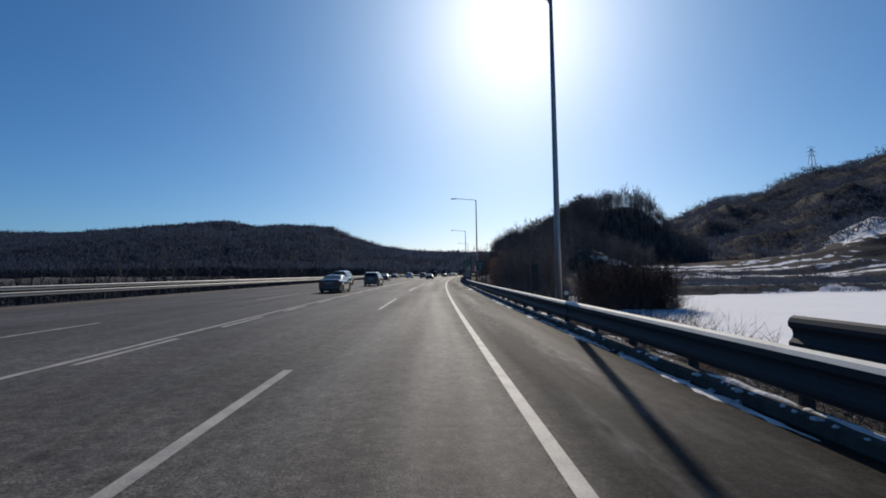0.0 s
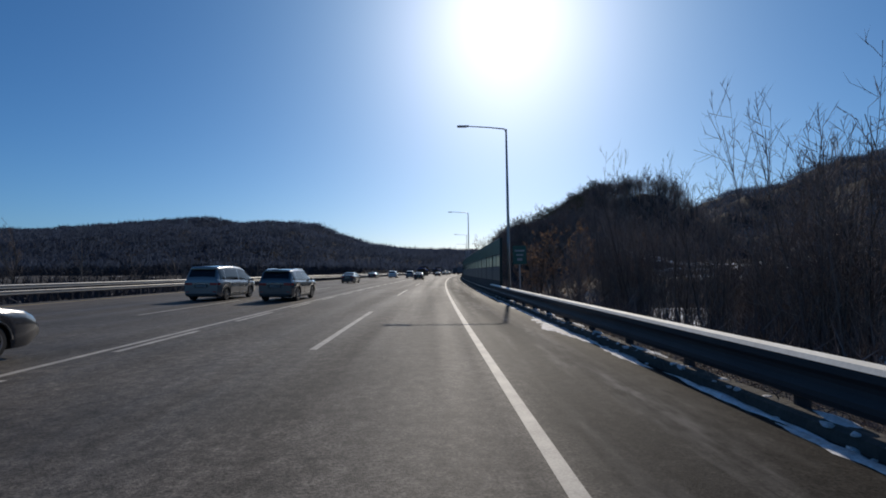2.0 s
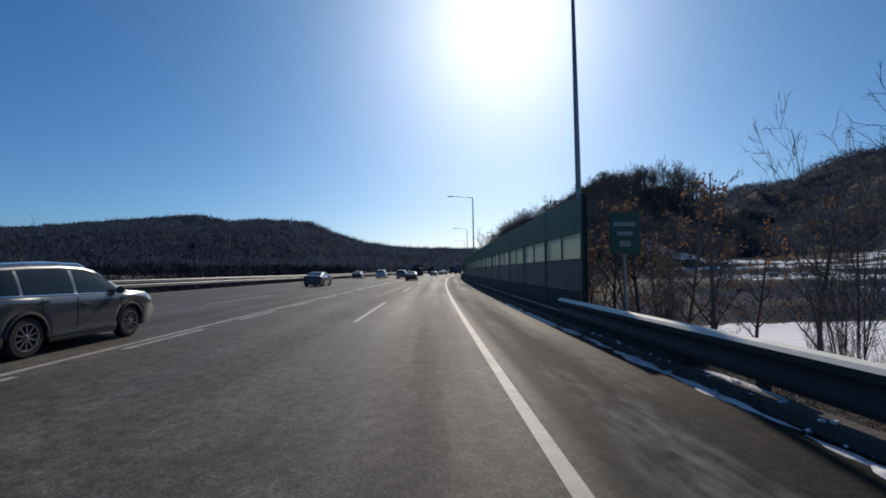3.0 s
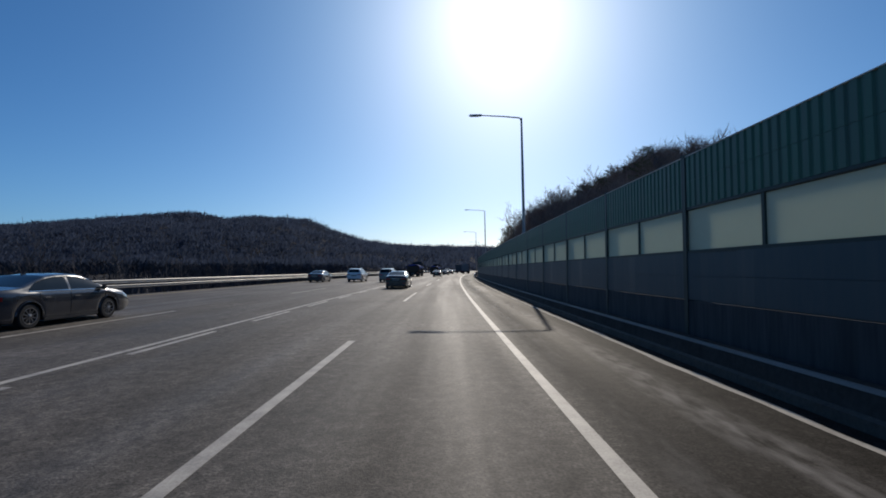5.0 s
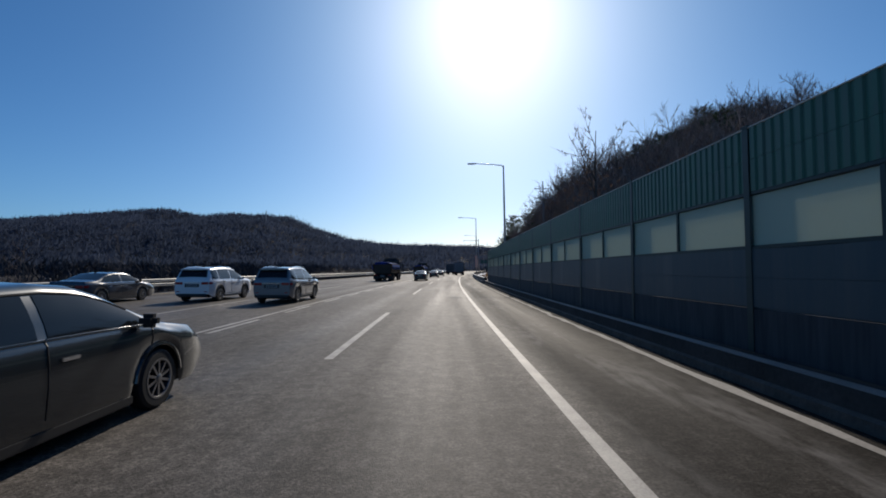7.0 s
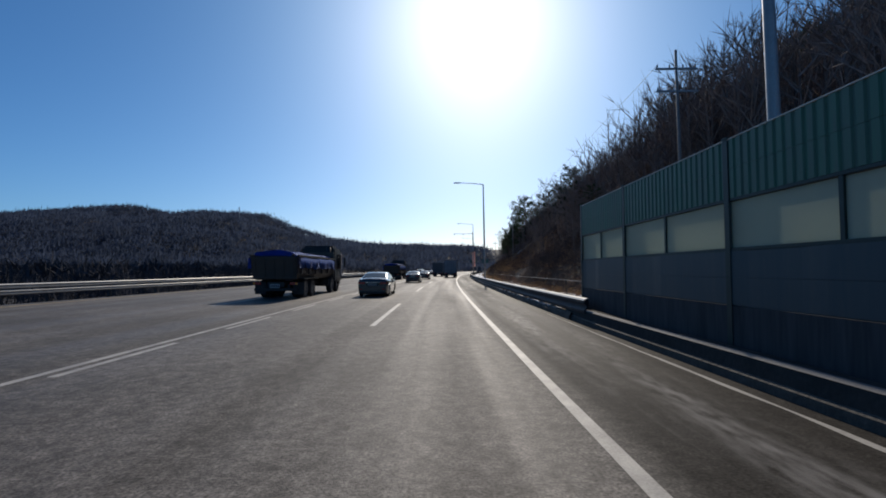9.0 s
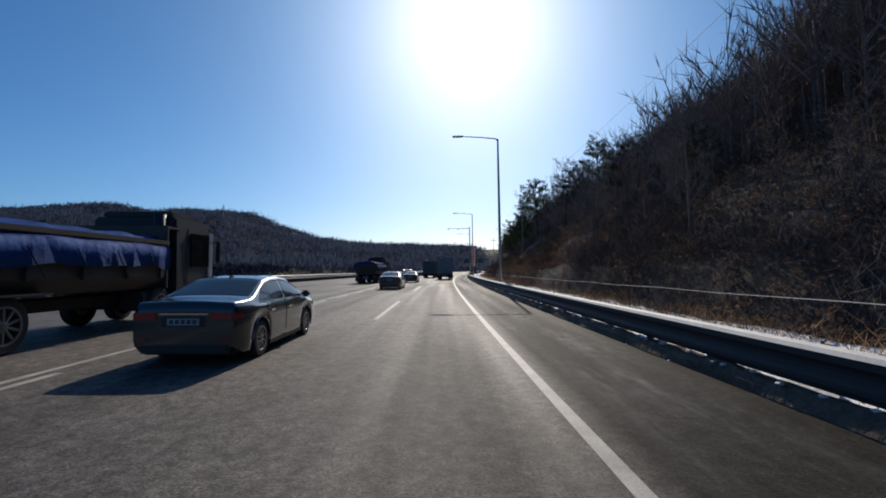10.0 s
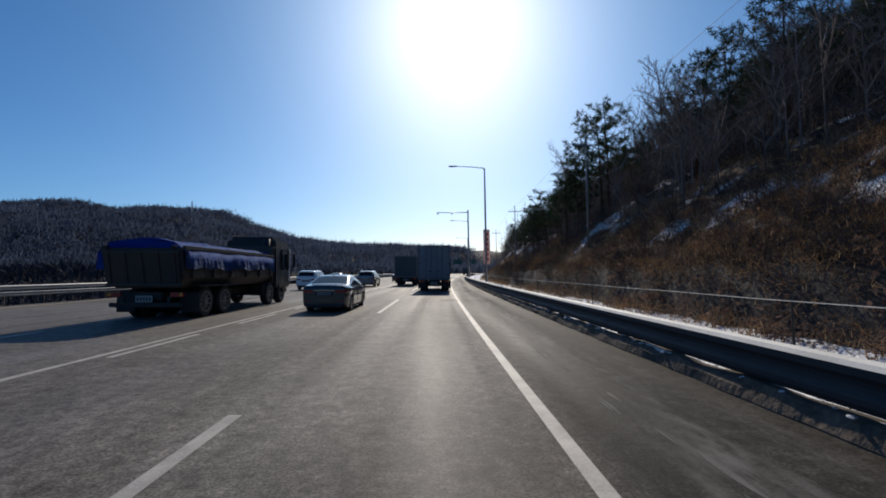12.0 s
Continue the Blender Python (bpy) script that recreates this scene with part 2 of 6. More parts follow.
KERB_STONE = material("rough_concrete_kerb", (0.10, 0.092, 0.080), 0.9, vary=0.85, scale=2.2, fine=22, tint=(0.05, 0.045, 0.04), bump=0.03, bump_scale=9, spec=0.2)
KERB_EARTH = material("old_kerb_and_earth", (0.17, 0.135, 0.105), 0.92, vary=0.9, scale=2.0, fine=16, tint=(0.055, 0.045, 0.038), bump=0.03, bump_scale=9, spec=0.15)
PATCH = material("fresh_asphalt_patch", (0.030, 0.029, 0.028), 0.85, vary=0.7, scale=1.5, fine=40, tint=(0.05, 0.048, 0.045), bump=0.004, spec=0.15)
GRASS = material("dead_grass", (0.52, 0.36, 0.19), 0.85, vary=0.7, scale=0.8, fine=5, tint=(0.25, 0.155, 0.08), island=True, spec=0.08)
GOLD = material("golden_dry_grass", (0.50, 0.345, 0.18), 0.85, vary=0.6, scale=0.8, fine=5, tint=(0.30, 0.19, 0.10), island=True, spec=0.08)
RUBBER = material("tyre_rubber", (0.018, 0.018, 0.019), 0.8, vary=0.4, scale=6, fine=60)
UNDERSIDE = material("dark_underside", (0.012, 0.012, 0.013), 0.8)
BLACK_TRIM = material("black_plastic_trim", (0.02, 0.02, 0.021), 0.55, vary=0.3, scale=6, fine=60)
ALLOY = material("alloy_rim", (0.30, 0.30, 0.31), 0.35, 0.9, vary=0.3, scale=8, fine=60)
CHROME = material("bright_chrome", (0.75, 0.76, 0.78), 0.12, 1.0)
CAR_GLASS = material("tinted_car_glass", (0.010, 0.012, 0.014), 0.05, spec=0.35)
TAIL_RED = material("red_tail_lamp", (0.30, 0.012, 0.012), 0.2, coat=0.5)
HEAD_LAMP = material("clear_head_lamp", (0.55, 0.57, 0.60), 0.12, 0.3, coat=0.5)
AMBER = material("amber_lamp", (0.65, 0.22, 0.02), 0.25)
PLATE = material("number_plate_white", (0.36, 0.37, 0.36), 0.6, vary=0.5, scale=4, fine=30)
PLATE_BAR = material("number_plate_dark_bar", (0.05, 0.05, 0.06), 0.5)


def dusty_panel():
    """Milky acrylic: lets through scattered light, with a faint clear view."""
    n, l = BARRIER_GLASS.node_tree.nodes, BARRIER_GLASS.node_tree.links
    milk, clear = n.new("ShaderNodeBsdfTranslucent"), n.new("ShaderNodeBsdfTransparent")
    milk.inputs["Color"].default_value = (0.80, 0.86, 0.76, 1)
    clear.inputs["Color"].default_value = (0.74, 0.81, 0.68, 1)
    m1, m2 = n.new("ShaderNodeMixShader"), n.new("ShaderNodeMixShader")
    m1.inputs[0].default_value, m2.inputs[0].default_value = 0.72, 0.30
    l.new(n["Principled BSDF"].outputs[0], m1.inputs[1])
    l.new(milk.outputs[0], m1.inputs[2])
    l.new(m1.outputs[0], m2.inputs[1])
    l.new(clear.outputs[0], m2.inputs[2])
    l.new(m2.outputs[0], n["Material Output"].inputs["Surface"])


dusty_panel()


def let_light_through(m, share):
    """Thin dry leaves and grass glow when the sun stands behind them."""
    n, l = m.node_tree.nodes, m.node_tree.links
    skin = n["Principled BSDF"]
    leaf, both = n.new("ShaderNodeBsdfTranslucent"), n.new("ShaderNodeMixShader")
    l.new(skin.inputs["Base Color"].links[0].from_socket, leaf.inputs["Color"])
    both.inputs[0].default_value = share
    l.new(skin.outputs[0], both.inputs[1])
    l.new(leaf.outputs[0], both.inputs[2])
    l.new(both.outputs[0], n["Material Output"].inputs["Surface"])


for dry in (GRASS, GOLD, RUST, DRY_LEAF):
    let_light_through(dry, 0.4)
let_light_through(HAZY_WOODS, 0.5)


def car_paint(name, rgb, metal=0.4, dirt=(0.16, 0.15, 0.14)):
    return material(name, rgb, 0.26, metal * 0.5, vary=0.25, scale=0.9, fine=25, tint=dirt, coat=1.0)


# ======================================================================
# Mesh helpers
# ======================================================================
def finish(name, bm, mat, parent=None, label="", smooth=False):
    me = bpy.data.meshes.new(name)
    bm.normal_update()
    bm.to_mesh(me)
    bm.free()
    return place_mesh(name, me, mat, parent, label, smooth)


def place_mesh(name, me, mat, parent=None, label="", smooth=False):
    if mat and not me.materials:
        me.materials.append(mat)
    if smooth:
        me.polygons.foreach_set("use_smooth", [True] * len(me.polygons))
    ob = new(name, me)
    if parent:
        ob.parent = parent
    if label:
        tagged(ob, label)
    return ob


def part(name, bm, mat, parent, label="", smooth=False):
    return finish(name, bm, mat, parent, label, smooth)


def thing(name, m, label, category, group="", kind=""):
    ob = new(name)
    ob.empty_display_size = 0.3
    ob.matrix_basis = m
    return tagged(ob, label, category, group, kind)


def add_box(bm, x0, x1, y0, y1, z0, z1, bevel=0.0, m=None):
    start = len(bm.verts)
    v = [bm.verts.new((x, y, z)) for x in (x0, x1) for y in (y0, y1) for z in (z0, z1)]
    faces = [bm.faces.new([v[i] for i in q]) for q in
             ((0, 1, 3, 2), (4, 6, 7, 5), (0, 4, 5, 1), (2, 3, 7, 6), (0, 2, 6, 4), (1, 5, 7, 3))]
    if bevel:
        es = list({e for f in faces for e in f.edges})
        out = bmesh.ops.bevel(bm, geom=es, offset=bevel, segments=2, affect="EDGES")
        v = list({w for f in out["faces"] for w in f.verts} | {w for w in v if w.is_valid})
    if m is not None:
        bmesh.ops.transform(bm, matrix=m, verts=v)
    return v


def box_bm(*a, **k):
    bm = bmesh.new()
    add_box(bm, *a, **k)
    return bm


def add_tube(bm, points, radii, sides=8, cap=True):
    """A tapered tube through the points."""
    rings = []
    n = len(points)
    for i, p in enumerate(points):
        p = Vector(p)
        d = (Vector(points[min(i + 1, n - 1)]) - Vector(points[max(i - 1, 0)])).normalized()
        a = d.orthogonal().normalized() if i == 0 else (a - d * a.dot(d)).normalized()
        b = d.cross(a)
        rings.append([bm.verts.new(p + (a * math.cos(2 * math.pi * k / sides) + b * math.sin(2 * math.pi * k / sides)) * radii[i])
                      for k in range(sides)])
    for r0, r1 in zip(rings, rings[1:]):
        for k in range(sides):
            bm.faces.new((r0[k], r0[(k + 1) % sides], r1[(k + 1) % sides], r1[k]))
    if cap:
        bm.faces.new(rings[0][::-1])
        bm.faces.new(rings[-1])
    return bm


def tube_bm(points, radii, sides=8):
    if not isinstance(radii, (list, tuple)):
        radii = [radii] * len(points)
    return add_tube(bmesh.new(), points, radii, sides)


def sweep_bm(profile, s0, s1, step=2.0, closed=True, flat=False):
    """A profile of (u, z) over the road surface, drawn along the road from s0 to s1."""
    bm = bmesh.new()
    uv = bm.loops.layers.uv.new("UVMap")
    n = max(1, int(math.ceil((s1 - s0) / step)))
    rings, ss = [], [s0 + (s1 - s0) * i / n for i in range(n + 1)]
    for s in ss:
        rings.append([bm.verts.new(road_point(s, u, z + (0 if flat else road_z(u)))) for u, z in profile])
    k = len(profile)
    for i in range(n):
        for j in range(k if closed else k - 1):
            q = (j + 1) % k
            f = bm.faces.new((rings[i][j], rings[i][q], rings[i + 1][q], rings[i + 1][j]))
            for lp, (ui, si) in zip(f.loops, ((j, i), (q, i), (q, i + 1), (j, i + 1))):
                lp[uv].uv = (profile[ui][0], ss[si])
    if closed:
        bm.faces.new(rings[0])
        bm.faces.new(rings[-1][::-1])
    bmesh.ops.recalc_face_normals(bm, faces=bm.faces)
    return bm


def smoothstep(a, b, x):
    t = np.clip((x - a) / (b - a), 0, 1)
    return t * t * (3 - 2 * t)


def wave_noise(x, y, seed, size, octaves=4):
    """Soft value noise in about -1..1 from turned sine waves."""
    r = np.random.RandomState(seed)
    out, amp = np.zeros_like(np.asarray(x, float)), 1.0
    for o in range(octaves):
        for _ in range(3):
            a, ph = r.uniform(0, 6.28), r.uniform(0, 6.28)
            out = out + amp / 3 * np.sin((x * np.cos(a) + y * np.sin(a)) * 6.28 / size + ph)
        amp, size = amp * 0.5, size * 0.47
    return out


# ======================================================================
# Ground: one sheet out to the horizon
# ======================================================================
RIDGE_X = [-2600, -1500, -731, -412, -350, -308, -201, -168, -108, -58, 0, 100, 300, 900]
RIDGE_H = [54, 66, 60, 78, 69, 73, 70, 58, 42, 34, 30, 28, 30, 32]


def ground_height(s, u):
    """Height of the natural ground; s, u arrays in road coordinates."""
    s, u = np.asarray(s, float), np.asarray(u, float)
    a = CURVE * s
    x, y = RADIUS - (RADIUS - u) * np.cos(a), (RADIUS - u) * np.sin(a)
    n1, n2 = wave_noise(x, y, 3, 60), wave_noise(x, y, 4, 14, 3)
    # left of the road: a bank down, level ground, low wooded rise
    left = -0.15 - 2.3 * smoothstep(21.5, 28, -u) + 4.0 * smoothstep(60, 170, -u) + 0.8 * n1 * smoothstep(30, 80, -u)
    # right: a bank down to snowy paddies, later the foot of a steep wooded hill
    right = -0.12 - 2.9 * smoothstep(3.6, 10, u) * (1 - smoothstep(135, 158, s))
    terrace = 1.3 * (smoothstep(80, 84, y) + smoothstep(98, 103, y) + smoothstep(120, 126, y) + smoothstep(150, 158, y)) * smoothstep(20, 30, u)
    right = right + terrace * (1 - smoothstep(150, 170, s)) + 0.12 * n2 * smoothstep(4, 8, u)
    near_end = 148 - 12 * smoothstep(8, 20, u)
    along = smoothstep(near_end, near_end + 38 - 2 * smoothstep(8, 20, u), s) * (1 - 0.75 * smoothstep(270, 430, s))
    back = smoothstep(178, 206, s)
    slope = (9 * smoothstep(5.5, 23, u) + 8 * smoothstep(25, 52, u)) * (1 - smoothstep(34 + 22 * back, 62 + 36 * back, u))
    slope = slope + 1.2 * smoothstep(7.3, 8.6, u) - 0.2
    crest = 8 * smoothstep(35, 54, u) * (1 - smoothstep(66, 102, u)) * smoothstep(178, 206, s) * (1 - smoothstep(300, 400, s))
    knoll = 15 * np.exp(-((s - 212) / 15) ** 2 - ((u - 82) / 16) ** 2)
    right = right + crest + knoll + along * (slope + (1.3 * n1 + 0.45 * n2) * smoothstep(7, 16, u))
    # mountain beyond the paddies
    d = np.hypot(x - 330, (y - 265) * 1.0)
    mount = 50 * np.exp(-(d / 150) ** 2) + 116 * np.exp(-((x - 560) / 210) ** 2 - ((y - 230) / 260) ** 2)
    mount = mount + 22 * np.exp(-((x - 210) / 80) ** 2 - ((y - 370) / 90) ** 2)
    right = right + (mount + 5 * n1) * smoothstep(70, 190, np.hypot(x, y - 60)) * smoothstep(70, 150, u)
    # long ridge across the far left
    skyline = np.interp(x, RIDGE_X, RIDGE_H)
    ridge = skyline * np.exp(-((y - 800 + 0.05 * x) / 190) ** 2) + skyline * 0.9 * smoothstep(800, 1000, y) * (x < 2000)
    ridge = (ridge + 3.5 * wave_noise(x, y, 8, 120) * smoothstep(450, 700, y)) * smoothstep(430, 640, y)
    z = np.where(u < -20, left, np.where(u > 2.7, right, -0.45))
    far = smoothstep(25, 60, np.abs(u + 9))
    return z + ridge * far


def snow_cover(s, u, z):
    a = CURVE * s
    x, y = RADIUS - (RADIUS - u) * np.cos(a), (RADIUS - u) * np.sin(a)
    wob = 2.5 * wave_noise(x, y, 31, 22, 3)
    field = smoothstep(9, 12, u + wob) * (1 - smoothstep(150, 170, s)) * (1 - smoothstep(150, 230, np.hypot(x, y)))
    flats = ((y > 84.5) & (y < 182)) & (((y + 1.1 * wob) * 0.135 + 0.0035 * x + 0.12 * np.sin(y * 0.09)) % 1.0 < 0.58 + 0.1 * np.sin(x * 0.13 + y * 0.4))
    field = np.where(y + 1.6 * wob > 79, field * (0.15 + 0.55 * flats * smoothstep(35, 60, x)), field)
    field = np.maximum(field, 0.9 * np.exp(-((x - 165) / 40) ** 2 - ((y - 150) / 22) ** 2))
    foot = (0.37 + 0.23 * smoothstep(150, 160, s)) * smoothstep(3.0 + 1.3 * smoothstep(150, 160, s), 3.6 + 1.2 * smoothstep(150, 160, s), u) * (1 - smoothstep(5.2, 6.4, u))
    strip = 0.80 * smoothstep(160, 166, s) * smoothstep(2.8, 3.2, u) * (1 - smoothstep(6.9, 7.6, u))
    hill = 0.475 * smoothstep(8, 12, u) * smoothstep(150, 170, s) * (1 - 0.5 * smoothstep(24, 40, u)) * (0.78 + 0.22 * smoothstep(198, 206, s)) + 0.10 * wave_noise(x, y, 21, 18, 3) + 0.14 * np.exp(-((s - 176) / 7) ** 2 - ((u - 7.6) / 1.6) ** 2)
    patch = 0.30 + 0.1 * wave_noise(x, y, 22, 30, 3)
    return np.clip(np.maximum(np.maximum(field * 0.95, foot + 0.09 * wave_noise(x, y, 9, 5, 2)), np.where(u < -22, patch, np.maximum(hill, strip))), 0, 1)


def mould_shade_cover(s, u, z):
    """Where the ground is dark: leaf litter and low brush in the woods, painted shade in the ditch beside the road."""
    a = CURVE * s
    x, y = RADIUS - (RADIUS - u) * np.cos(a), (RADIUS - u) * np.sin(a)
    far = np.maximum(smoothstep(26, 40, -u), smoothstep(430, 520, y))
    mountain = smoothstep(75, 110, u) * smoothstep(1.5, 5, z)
    # shade behind the kerb and below the rail goes into the colour here
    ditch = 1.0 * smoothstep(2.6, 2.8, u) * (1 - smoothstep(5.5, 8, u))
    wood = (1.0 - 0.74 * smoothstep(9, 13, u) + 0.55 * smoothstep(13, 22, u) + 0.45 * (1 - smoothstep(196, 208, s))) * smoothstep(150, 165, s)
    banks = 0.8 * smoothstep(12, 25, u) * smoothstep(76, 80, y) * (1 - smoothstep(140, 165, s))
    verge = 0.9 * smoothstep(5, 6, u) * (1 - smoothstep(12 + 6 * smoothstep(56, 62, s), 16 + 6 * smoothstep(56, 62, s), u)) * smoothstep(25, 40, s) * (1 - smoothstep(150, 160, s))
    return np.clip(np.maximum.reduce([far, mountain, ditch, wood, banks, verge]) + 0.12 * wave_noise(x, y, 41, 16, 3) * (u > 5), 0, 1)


def build_ground():
    ss = np.concatenate([np.arange(-700, -40, 40), np.arange(-40, 70, 2.5), np.arange(70, 190, 1.5), np.arange(190, 440, 2.5), np.geomspace(440, 3300, 60)])
    right = np.concatenate([[2.8, 3.5, 4.2, 5, 5.7, 6.3, 6.8, 7.2, 7.4], np.arange(7.7, 14, 0.7), np.arange(14, 80, 2.2), np.geomspace(80, 1350, 45)])
    left = -np.concatenate([[20.6, 21.5, 23, 25, 27, 29, 33], np.arange(38, 180, 8), np.geomspace(180, 3300, 45)])
    us = np.concatenate([left[::-1], [-20.2, -15, -8, 0, 2.4], right])
    S, U = np.meshgrid(ss, us, indexing="ij")
    Z = ground_height(S, U)
    A = CURVE * S
    co = np.stack([RADIUS - (RADIUS - U) * np.cos(A), (RADIUS - U) * np.sin(A), Z], -1).reshape(-1, 3)
    ns, nu = S.shape
    i = (np.arange(ns - 1)[:, None] * nu + np.arange(nu - 1)[None, :]).ravel()
    faces = np.stack([i, i + 1, i + nu + 1, i + nu], 1)
    me = bpy.data.meshes.new("ground")
    me.from_pydata(co.tolist(), [], faces.tolist())
    at = me.attributes.new("snow", "FLOAT", "POINT")
    at.data.foreach_set("value", snow_cover(S, U, Z).ravel())
    at = me.attributes.new("mould_shade", "FLOAT", "POINT")
    at.data.foreach_set("value", mould_shade_cover(S, U, Z).ravel())
    ob = place_mesh("ground", me, GROUND, smooth=True)
    tagged(ob, "brown winter ground with patches of old snow and snowy paddies", "ground", kind="structure")


build_ground()

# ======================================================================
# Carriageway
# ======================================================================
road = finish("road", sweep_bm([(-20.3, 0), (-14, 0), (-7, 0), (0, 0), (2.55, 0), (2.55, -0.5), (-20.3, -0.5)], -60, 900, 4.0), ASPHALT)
tagged(road, "worn grey asphalt motorway with salt stains and white lines", "road", kind="structure")


def ribbon(name, u0, u1, s0, s1, mat, lift=0.004, step=2.0, label="", ragged=0.0, seed=0):
    """A thin painted or crusted strip on the road, with ragged edges if asked."""
    bm = bmesh.new()
    n = max(1, int((s1 - s0) / step))
    prev = None
    for i in range(n + 1):
        s = s0 + (s1 - s0) * i / n
        a, b = u0, u1
        if ragged:
            w = max(0.0, math.sin(math.pi * i / n)) ** 0.6
            mid, half = (u0 + u1) / 2 + ragged * 0.4 * noise.noise((s * 0.22, seed, 5)), (u1 - u0) / 2
            a = mid - max(0.004, half * w * (0.65 + 0.8 * noise.noise((s * 0.9, seed, 1))))
            b = mid + max(0.004, half * w * (0.65 + 0.8 * noise.noise((s * 0.9, seed, 9))))
        cur = [bm.verts.new(road_point(s, u, road_z(u) + lift)) for u in (a, b)]
        if prev:
            bm.faces.new((prev[0], prev[1], cur[1], cur[0]))
        prev = cur
    ob = part(name, bm, mat, road, label)
    return ob


ribbon("edge_line", -0.075, 0.075, -60, 700, PAINT_WHITE, label="solid white edge line")
ribbon("median_edge_line", -19.3, -19.15, -60, 700, PAINT_YELLOW, label="solid yellow edge line")
ribbon("bus_lane_line", -7.25, -7.11, -60, 700, PAINT_WHITE, label="solid white bus lane line")
for k in range(-3, 30):
    s = -1.05 + 20 * k
    ribbon("lane_dash", -3.33, -3.18, s, s + 8.2, PAINT_WHITE, step=4)
    ribbon("far_lane_dash", -11.18, -11.04, s + 7, s + 15, PAINT_WHITE, step=4)
for k in range(-6, 70):
    ribbon("bus_lane_dash", -6.96, -6.82, 2.4 + 5.2 * k, 5.4 + 5.2 * k, PAINT_WHITE, step=3)
# thin line of dried salt where the shoulder meets the plinth
ribbon("salt_line", 2.16, 2.40, 57, 163, SALT, step=0.15, ragged=0.10, seed=4, lift=0.003, label="pale dried salt line")
# dried salt and grit on the hard shoulder
film_rng = random.Random(44)
for s0, s1, u0, u1, count in ((91.0, 98.0, 0.6, 1.5, 16), (95.5, 97.5, 1.2, 2.2, 6),
                              (200.5, 213.0, 0.70, 1.05, 18), (192.0, 199.0, 0.6, 0.9, 7)):
    for _ in range(count):
        s, u, w, length = film_rng.uniform(s0, s1), film_rng.uniform(u0, u1), film_rng.uniform(0.02, 0.06), film_rng.uniform(0.35, 1.1)
        ribbon("salt_streak", u - w, u + w, s, s + length, SALT_FILM, step=0.06, ragged=0.10, seed=film_rng.uniform(0, 90), lift=0.003)
for s, u, r in ((103.2, -0.66, 0.12), (98.0, 1.5, 0.13)):
    bm = bmesh.new()
    bmesh.ops.create_circle(bm, cap_ends=True, radius=r, segments=20)
    cover = part("drain_cover", bm, PATCH, road, "small dark iron cover in the lane")
    cover.matrix_basis = road_matrix(s, u, 0.004)

# low kerb along the hard shoulder
kerb = finish("kerb", sweep_bm([(2.55, -0.3), (2.55, 0.12), (2.60, 0.15), (2.78, 0.15), (2.80, -0.3)], -60, 160.5, 3.0), KERB_STONE)
tagged(kerb, "weathered low concrete kerb beside the hard shoulder", "kerb", kind="structure")
# The barrier's shade on the plinth is put into its dark colour.
wall_low = finish("plinth_wall", sweep_bm([(2.60, 0.15), (2.62, 0.36), (2.66, 0.39), (2.88, 0.39), (2.92, 0.36), (2.92, 0.0), (2.81, -0.2), (2.81, 0.15)], 52, 161, 3.0), DARK_STONE)
tagged(wall_low, "low stained concrete plinth in front of the noise barrier, shade in its colour", "plinth", kind="structure")
# Light on the plinth's top edge is painted as this paler strip.
part("lit_edge", sweep_bm([(2.612, 0.362), (2.655, 0.394), (2.70, 0.396), (2.70, 0.385), (2.66, 0.383)], 52, 161, 3.0), CONCRETE, wall_low, "pale concrete edge with its lit tone painted in")


def rough_kerb(s0, s1):
    """A broken, uneven kerb of old concrete and frozen earth."""
    bm, rows = bmesh.new(), []
    n = int((s1 - s0) / 0.22)
    for i in range(n + 1):
        s = s0 + (s1 - s0) * i / n
        row = []
        for k, (u, z) in enumerate(((2.49, -0.3), (2.49, 0.02), (2.51, 0.13), (2.57, 0.20), (2.68, 0.22), (2.80, 0.19), (2.88, 0.02), (2.88, -0.4))):
            a, b = noise.noise((s * 1.3, k * 0.6, 2)), noise.noise((s * 1.1, k * 0.5, 11)) + 0.5 * noise.noise((s * 4, k, 5))
            loose = 0 < k < 7
            row.append(bm.verts.new(road_point(s, u + 0.05 * a * loose, road_z(u) + z + (0.06 * b if k > 1 else 0) * loose)))
        rows.append(row)
    for a, b in zip(rows, rows[1:]):
        for k in range(7):
            bm.faces.new((a[k], a[k + 1], b[k + 1], b[k]))
    bmesh.ops.recalc_face_normals(bm, faces=bm.faces)
    return bm


kerb_rough = finish("kerb_rough", rough_kerb(160.5, 420), KERB_EARTH)
tagged(kerb_rough, "uneven brown kerb of old concrete and frozen earth", "kerb", kind="structure")


def snow_bank(s0, s1, u0, u1, height, seed, base=0.005):
    """A ragged low heap of ploughed snow."""
    bm = bmesh.new()
    n = max(8, int((s1 - s0) / 0.09))
    rows = []
    for i in range(n + 1):
        s = s0 + (s1 - s0) * i / n
        w = max(0.0, math.sin(math.pi * i / n)) ** 0.5
        j = noise.noise((s * 0.8, seed, 0)) + 0.9 * noise.noise((s * 4.3, seed, 2)), noise.noise((s * 1.8, seed, 4)), noise.noise((s * 1.7, seed, 7))
        mid, half = (u0 + u1) / 2, (u1 - u0) / 2 * max(0.05, w * (0.7 + 0.75 * j[0]))
        h = height * max(0.05, w * (0.7 + 0.6 * j[2]))
        rows.append([bm.verts.new(road_point(s, mid + half * f + 0.05 * j[1], road_z(mid) + base + h * g))
                     for f, g in ((-1, 0), (-0.6, 0.6), (0, 1), (0.6, 0.7), (1, 0))])
    for a, b in zip(rows, rows[1:]):
        for k in range(4):
            bm.faces.new((a[k], a[k + 1], b[k + 1], b[k]))
    return bm


